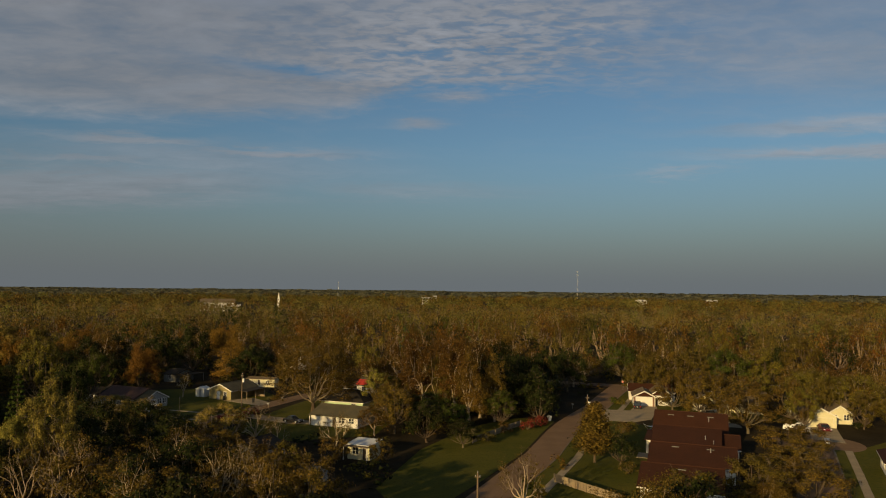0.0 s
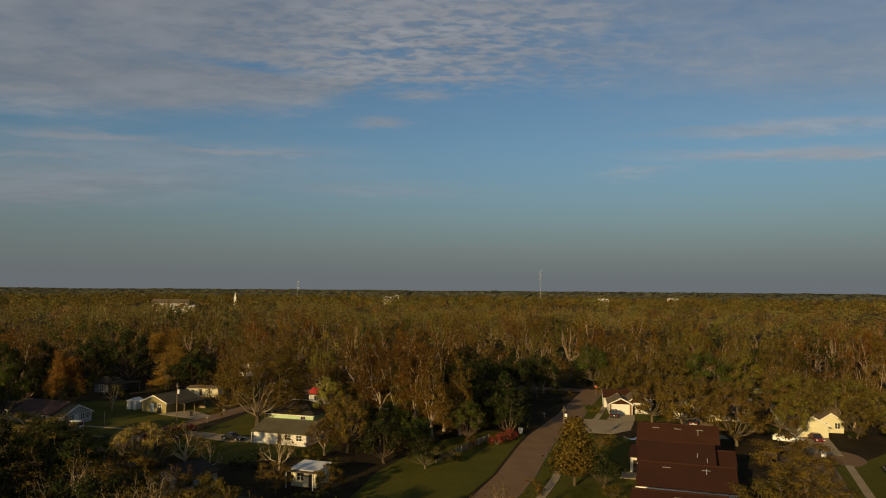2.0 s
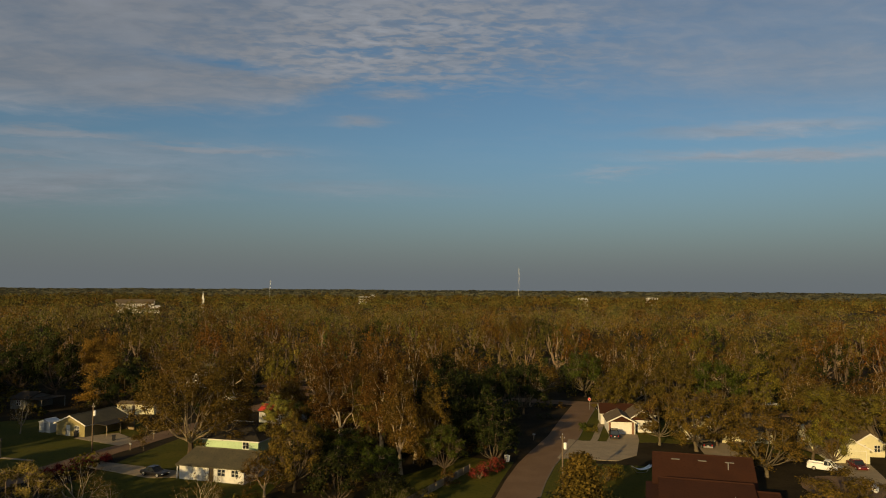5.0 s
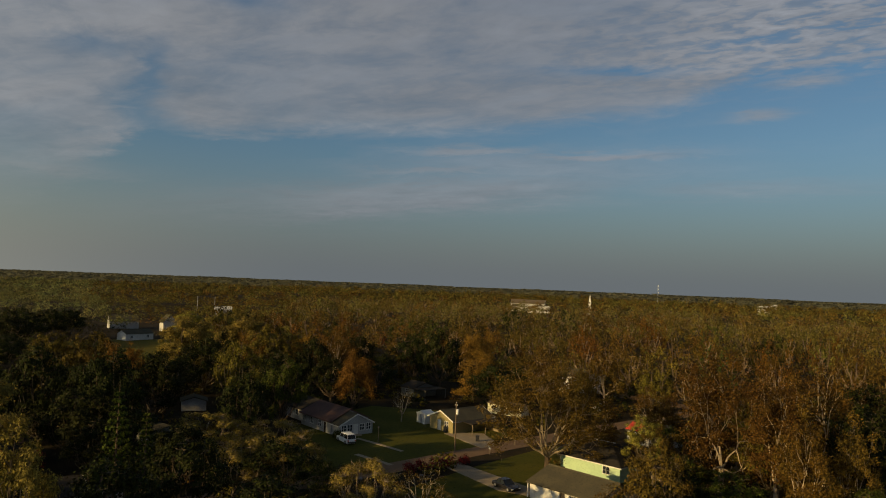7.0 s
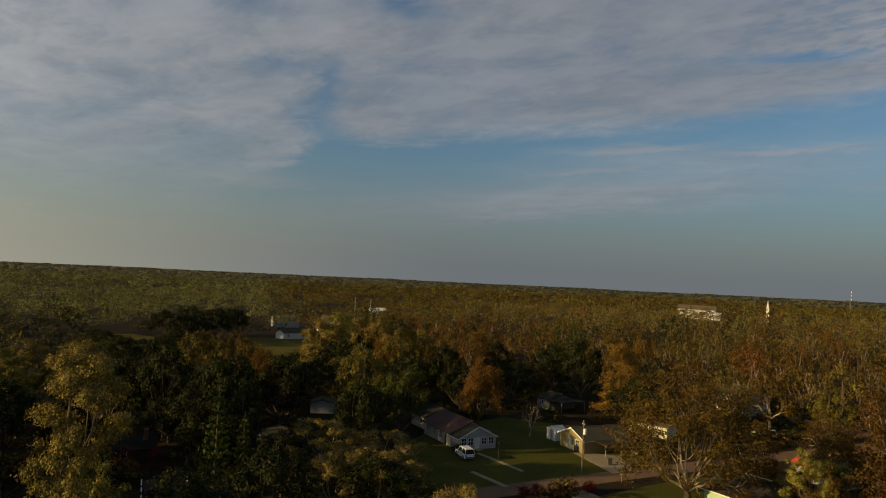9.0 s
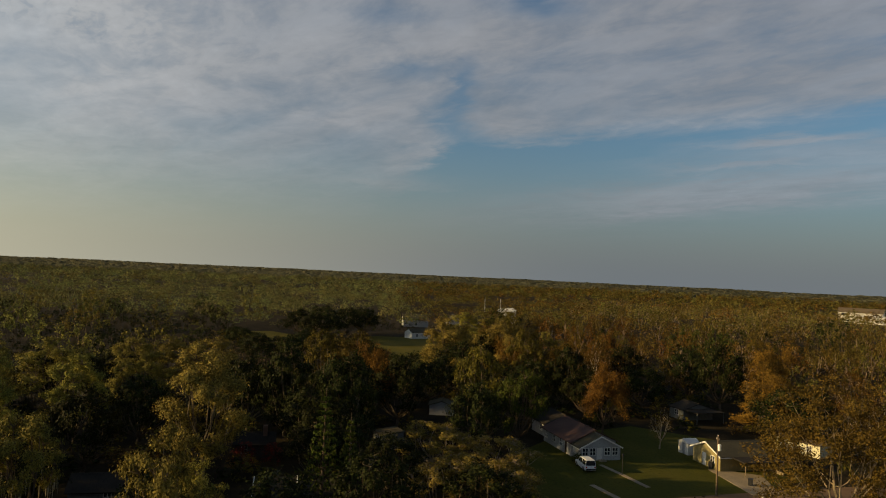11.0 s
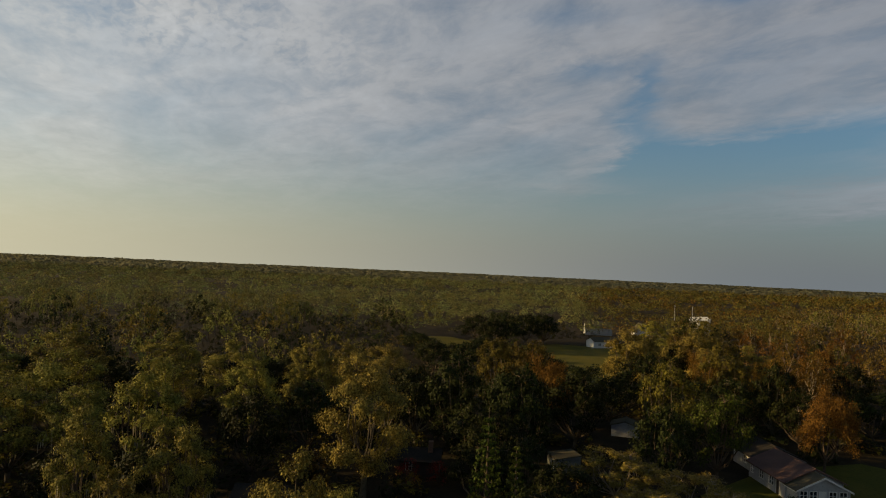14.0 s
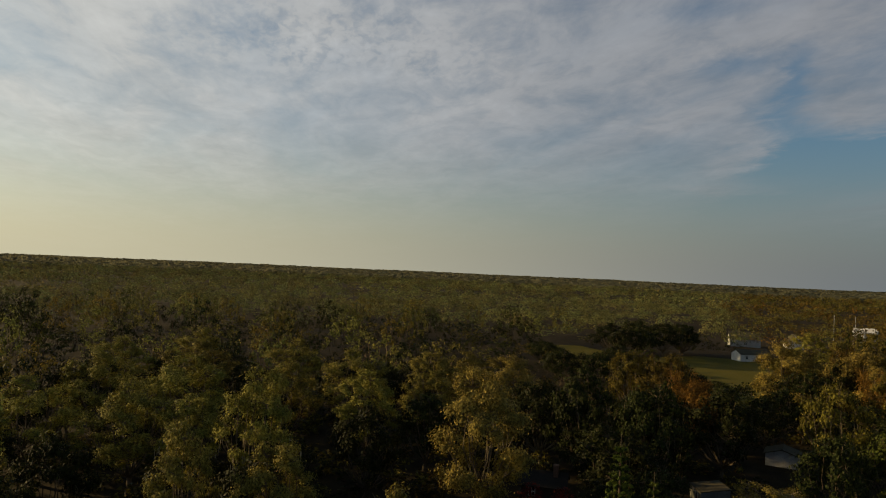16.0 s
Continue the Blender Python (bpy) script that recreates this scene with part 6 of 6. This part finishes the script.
def tiled(base, spots, gen):
    """Copies of an array of faces at spots of x, y, height, radius, each turned its own way."""
    out = np.empty((len(spots), *base.shape))
    for i, (x, y, h, r) in enumerate(spots):
        a = gen.uniform(0, 6.283)
        c, s = math.cos(a), math.sin(a)
        out[i, ..., 0] = (base[..., 0] * c - base[..., 1] * s) * r / 5 + x
        out[i, ..., 1] = (base[..., 0] * s + base[..., 1] * c) * r / 5 + y
        out[i, ..., 2] = base[..., 2] * h / 10.4
    return out.reshape(-1, base.shape[1], 3)


def stand_tint(base, spots):
    """One tint a tree, the same for all its sprays."""
    return np.repeat([(math.sin(x * 12.9898 + y * 78.233) * 43758.5453) % 1.0 for x, y, h, r in spots], len(base))


def bars(rows):
    """Flat-sided limbs of middle-distance trees as crossed tapering blades (n, 4, 3)."""
    q = []
    for pts, rad in rows:
        for a, b, ra, rb in zip(pts, pts[1:], rad, rad[1:]):
            a, b = Vector(a), Vector(b)
            d = (b - a).normalized()
            s = d.cross(Vector((0.3, 0.2, 0.9) if abs(d.z) < 0.9 else (1, 0, 0))).normalized()
            for t in ((s, d.cross(s)) if ra > 0.1 else (s,)):
                q.append([tuple(a - t * ra * 1.3), tuple(a + t * ra * 1.3), tuple(b + t * rb * 1.3), tuple(b - t * rb * 1.3)])
    return np.array(q)


def woods():
    """The woods past the gardens: leaf sprays and limbs, joined stand by stand."""
    rng, gen = random.Random(23), np.random.default_rng(23)
    spots = {"brown": [], "fresh": [], "olive": [], "rust": [], "green": [], "dark": []}
    step = 12.8
    for iy in range(-10, 38):
        for ix in range(-38, 38):
            x, y = ix * step + rng.uniform(-4.6, 4.6), iy * step + rng.uniform(-4.6, 4.6)
            dx, dy = x, y - 70
            d, az = math.hypot(dx, dy), math.degrees(math.atan2(-dx, dy))
            u, h, r = rng.random(), rng.uniform(14.0, 22.5), rng.uniform(5.2, 8.4)
            if rng.random() < 0.44:
                h, r = rng.uniform(7.5, 12.0), 0.8 * r
            seen = -46 < az < 122
            if d > (345 if seen else 165) or any(inside(x, y, p) for p in CLEAR):
                continue
            # trees out of view, added for the shade they cast, kept low
            if not seen:
                h = 3 + 0.25 * h
            elif az > 40:
                tall = rng.random() < 0.28
                h, r = (rng.uniform(15.5, 20.5), rng.uniform(5.2, 7.6)) if tall else (rng.uniform(7.0, 11.0), 0.8 * r)
            if inside(x, y, [(-155, 130), (-155, 238), (-300, 330), (-330, 240), (-255, 180)]):
                h = min(h, 4.0 + 0.055 * max(0, d - 190)) * rng.uniform(0.7, 1.0) + (3 if d < 215 else 0)
                r *= 0.75
            mass = noise.noise(Vector((x * 0.013, y * 0.013, 3.0)))
            cut = (0.60, 0.80, 0.86, 0.93) if az < 38 else (0.14, 0.56, 0.60, 0.76)
            # low trees lean to dark leaves, the colour standing in for shaded gaps
            if h < 12.1 and az < 40:
                u += 0.42
            u += mass * 0.35
            # dark leaves put the shade below the tall western crowns into colour
            if az > 40 and seen and not tall and rng.random() < 0.7:
                u = 1.0
            k = "brown" if u < cut[0] else "olive" if u < cut[1] else "rust" if u < cut[2] else "green" if u < cut[3] else "dark"
            if k == "brown" and az > 50 and rng.random() < 0.6:
                k = "olive"
            if k in ("olive", "rust", "brown") and az > 56:
                k = "fresh"
            # more dark leaves where these stands lie in shade
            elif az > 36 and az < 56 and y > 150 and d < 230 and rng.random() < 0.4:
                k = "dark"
            spots[k].append((x, y, h, r))
    labels = {"fresh": "yellow-green oak woods", "brown": "brown thinning oak woods", "olive": "olive-green oak woods", "rust": "rust-coloured autumn woods", "green": "green woods", "dark": "dark evergreen woods"}
    pale, dusky = [], []
    for j, (k, s) in enumerate(spots.items()):
        thin = k in ("brown", "rust")
        leaves, tints = [], []
        for i in range(5):
            seed = random.Random(300 + 10 * j + i)
            rows, ends = forked_frame(seed, 10, 5, 0.16, (6, 3, 3, 2), 1.7, 1.0, 0.46) if thin else tree_frame(seed, 10, 5, 72, 12, 0.14, 1.0, low=-0.45, lobe=0.23)
            mine = s[i::5]
            if mine:
                base = leaf_cloud(gen, ends, 8 if thin else 12, 0.20, 0.42 if thin else 0.55, bias=1.3, slim=0.45 if thin else 0.62, radial=0.4 if thin else 0.2)
                leaves.append(tiled(base, mine, gen))
                tints.append(stand_tint(base, mine))
                boughs = [q for q in rows[1:] if q[1][0] > 0.035] if thin else [(q[0][2:], q[1][2:]) for q in rows[1:] if len(q[0]) == 4] + [q for q in rows[1:] if len(q[0]) == 3][::4]
                (pale if thin else dusky).append(tiled(bars(boughs), mine, gen))
        ob = new("woods", loose_mesh("woods", np.concatenate(leaves), STAND_LEAVES[k], np.concatenate(tints)))
        tagged(ob, labels[k], "woods", kind="stuff")
    tagged(new("woods_limbs", loose_mesh("woods_limbs", np.concatenate(pale), BARK_PALE)), "pale limbs of the thinning woods", "woods", kind="stuff")
    tagged(new("woods_limbs", loose_mesh("woods_limbs", np.concatenate(dusky), BARK)), "dark limbs of the leafy woods", "woods", kind="stuff")


woods()


def far_woods():
    """Woods out to the horizon, coarser with distance."""
    rng, gen = random.Random(31), np.random.default_rng(31)
    crowns = []
    for i in range(8):
        g2 = np.random.default_rng(400 + i)
        count = 52 if i < 4 else 22
        a, t = g2.uniform(0, 6.283, count), g2.uniform(0.02, 1.0, count)
        lump = 0.80 + 0.30 * np.sin(a * 3 + i) * np.cos(t * 6 + i)
        c = np.sqrt(1 - t * t * 0.92) * 4.9 * lump
        dome = np.stack([np.cos(a) * c, np.sin(a) * c, 5.2 + 4.6 * t * lump], -1)
        crowns.append(leaf_cloud(g2, dome, 5 if i < 4 else 4, 0.34 if i < 4 else 0.60, 0.8, 0.8, bias=1.5, middle=(0, 0, 4.5), slim=0.5))
    near, far = [], []
    r0 = 340.0
    while r0 < 1500:
        step = 12.5 + (r0 - 335) * 0.009
        n = int(math.radians(166) * r0 / step)
        for i in range(n):
            az = math.radians(-45 + 166 * (i + rng.uniform(-0.4, 0.4)) / n)
            r = r0 + rng.uniform(-0.45, 0.45) * step
            x, y = -math.sin(az) * r, 70 + math.cos(az) * r
            h = (rng.uniform(13.5, 20) if rng.random() < 0.6 else rng.uniform(7.0, 11.5)) + 3.0 * noise.noise(Vector((x * 0.006, y * 0.006, 1.0)))
            if az > 0.7:
                h *= 0.85
            if inside(x, y, [(-300, 330), (-262, 300), (-330, 390), (-372, 470), (-400, 480), (-380, 400)]) or inside(x, y, [(-330, 770), (-215, 760), (-235, 868), (-310, 872)]):
                h = min(h * 0.6, 9.0)
            if noise.noise(Vector((x * 0.008, y * 0.008, 7.0))) > 0.34 or rng.random() < 0.06:
                continue
            (near if r < 640 else far).append((x, y, h, rng.uniform(4.6, 7.6) * (1 + (r0 - 335) * 0.0005)))
        r0 += step * 0.95
    for s, first in ((near, 0), (far, 4)):
        for west, m, label in ((False, FAR_WOODS, "mixed brown and green woods reaching to the horizon"), (True, FAR_GREEN_HAZED, "olive-green woods reaching to the horizon, colour lifted for haze")):
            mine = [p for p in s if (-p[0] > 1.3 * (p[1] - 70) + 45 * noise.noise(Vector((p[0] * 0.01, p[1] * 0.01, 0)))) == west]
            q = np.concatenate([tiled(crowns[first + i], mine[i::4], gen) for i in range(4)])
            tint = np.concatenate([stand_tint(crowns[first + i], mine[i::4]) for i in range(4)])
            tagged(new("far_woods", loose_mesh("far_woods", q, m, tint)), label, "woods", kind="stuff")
    limb = bars([(q[0][-2:], q[1][-2:]) for q in forked_frame(random.Random(9), 10, 5.0, 0.3, (6, 3, 2), 1.5)[0][1:]])
    tagged(new("woods_limbs", loose_mesh("woods_limbs", tiled(limb, [p for p in near if -p[0] < 0.8 * (p[1] - 70)], gen), BARK_PALE)), "pale limbs of the farther woods", "woods", kind="stuff")
    # beyond: an uneven canopy of crowns, its haze held in the base colour
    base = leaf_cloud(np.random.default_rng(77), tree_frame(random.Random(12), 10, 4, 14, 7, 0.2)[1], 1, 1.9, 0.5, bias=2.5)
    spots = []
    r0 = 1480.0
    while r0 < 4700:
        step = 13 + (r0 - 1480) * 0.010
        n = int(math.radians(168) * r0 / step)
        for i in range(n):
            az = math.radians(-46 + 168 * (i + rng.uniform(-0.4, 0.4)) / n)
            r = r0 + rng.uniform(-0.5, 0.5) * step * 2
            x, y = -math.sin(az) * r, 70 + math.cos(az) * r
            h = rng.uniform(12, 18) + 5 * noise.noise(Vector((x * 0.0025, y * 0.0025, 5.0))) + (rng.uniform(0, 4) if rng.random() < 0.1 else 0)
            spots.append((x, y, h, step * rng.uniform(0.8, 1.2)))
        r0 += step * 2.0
    tagged(new("distant_woods", loose_mesh("distant_woods", tiled(base, spots, gen), DISTANT_HAZED)), "horizon woods with haze put into their colour", "woods", kind="stuff")


far_woods()


def line_gap(x, y, line):
    best = 1e9
    for (x0, y0), (x1, y1) in zip(line, line[1:]):
        dx, dy = x1 - x0, y1 - y0
        k = max(0.0, min(1.0, ((x - x0) * dx + (y - y0) * dy) / (dx * dx + dy * dy)))
        best = min(best, math.hypot(x - x0 - k * dx, y - y0 - k * dy))
    return best


def undergrowth():
    """Brush and saplings on the floor of the woods, away from lawns, roads and houses."""
    rng, gen = random.Random(77), np.random.default_rng(77)
    homes = [(o.location.x, o.location.y) for o in scene.objects if o.type == "EMPTY" and o.get("category") in ("house", "shed", "garage", "mobile home")]
    bases = []
    for i in range(4):
        g2 = np.random.default_rng(800 + i)
        a, t = g2.uniform(0, 6.283, 14), g2.uniform(0.1, 1.0, 14)
        c = np.sqrt(1 - t * t * 0.9) * 4.2
        bases.append(leaf_cloud(g2, np.stack([np.cos(a) * c, np.sin(a) * c, t * 9], -1), 7, 0.8, 1.8, 0.9, bias=0.8, middle=(0, 0, 2)))
    stands = {LEAF_OLIVE: [], LEAF_DARK: [], LEAF_BROWN: []}
    while sum(len(v) for v in stands.values()) < 1500:
        x, y = rng.uniform(-190, 130), rng.uniform(50, 290)
        if any(inside(x, y, q[0]) for q in LAWNS) or min(line_gap(x, y, MAIN), line_gap(x, y, EAST), line_gap(x, y, CROSS), line_gap(x, y, WEST)) < 4.5:
            continue
        if any(math.hypot(x - a, y - b) < 11 for a, b in homes) or inside(x, y, [(33, 100), (62, 150), (48, 160), (28, 118)]) or inside(x, y, [(74, 146), (84, 140), (96, 160), (84, 166)]):
            continue
        if 28 < x < 112 and 88 < y < 200:
            continue
        u = rng.random()
        stands[LEAF_OLIVE if u < 0.4 else LEAF_DARK if u < 0.8 else LEAF_BROWN].append((x, y, rng.uniform(1.2, 4.2), rng.uniform(1.2, 3.0)))
    for m, s in stands.items():
        q = np.concatenate([tiled(bases[i], s[i::4], gen) for i in range(4)])
        tagged(new("undergrowth", loose_mesh("undergrowth", q, m)), "brush and saplings under the trees", "undergrowth", kind="stuff")


undergrowth()


# ---- shrubs ----
def shrub(x, y, h, r, leaf, label, seed):
    rng, gen = random.Random(seed), np.random.default_rng(seed)
    s = thing("shrub", x, y, rng.uniform(0, 360), label, "shrub", "garden shrubs")
    g, ends = Geo(), []
    for k in range(26):
        a, t = rng.uniform(0, 6.28), rng.uniform(0.2, 1.0)
        c = math.sqrt(1 - t * t * 0.8) * r * rng.uniform(0.4, 1.0)
        e = Vector((math.cos(a) * c, math.sin(a) * c, h * t * 0.95))
        g.tube([(0, 0, 0), tuple(e * 0.5 + Vector((0, 0, 0.1 * h))), tuple(e)], [0.03, 0.02, 0.01], 3, cap=False)
        ends.append(e)
    part("stems", g, BARK, s)
    part("foliage", loose_mesh("foliage", leaf_cloud(gen, ends, 30, 0.11, 0.5, bias=0.8, middle=(0, 0, 0.3)), leaf), leaf, s)


for k, (x, y, h, r, m) in enumerate([
        (-46.4, 165.5, 1.6, 1.5, LEAF_RED), (-47.4, 163.2, 1.7, 1.6, LEAF_RED), (-48.8, 160.6, 1.6, 1.3, LEAF_RED), (-44.6, 168.0, 1.4, 1.2, LEAF_RED), (-49.8, 158.4, 1.5, 1.2, LEAF_RED),
        (20.6, 157.0, 2.4, 2.4, LEAF_RED), (18.6, 153.6, 2.2, 2.2, LEAF_RED), (22.6, 160.4, 1.8, 1.7, LEAF_RED), (47.6, 188.2, 1.5, 1.5, LEAF_OLIVE), (60.4, 184.0, 1.1, 1.0, LEAF_GREEN),
        (46.0, 190.5, 1.6, 1.3, LEAF_GREEN), (38.5, 151.0, 2.4, 2.0, LEAF_BROWN), (41.2, 153.5, 2.0, 1.6, LEAF_OLIVE), (-98.6, 124.0, 3.4, 2.6, LEAF_RED), (-96.6, 127.5, 3.0, 2.2, LEAF_RED), (-94.5, 121.5, 3.2, 2.6, LEAF_RUST),
        (31.0, 118.0, 2.0, 2.0, LEAF_OLIVE), (-72.5, 171.0, 1.5, 1.2, LEAF_GREEN), (92.5, 158.0, 1.4, 1.4, LEAF_DARK), (95.5, 160.0, 2.0, 1.6, LEAF_OLIVE), (9.0, 141.5, 2.0, 2.0, LEAF_OLIVE), (13.0, 150.0, 2.5, 2.2, LEAF_BROWN)]):
    shrub(x, y, h, r, m, {LEAF_RED: "dense red-leaved garden shrub", LEAF_OLIVE: "small olive garden shrub", LEAF_GREEN: "small green garden shrub", LEAF_BROWN: "small brown garden shrub", LEAF_RUST: "rust-leaved shrub under trees", LEAF_DARK: "dark green garden shrub"}[m], 700 + k)
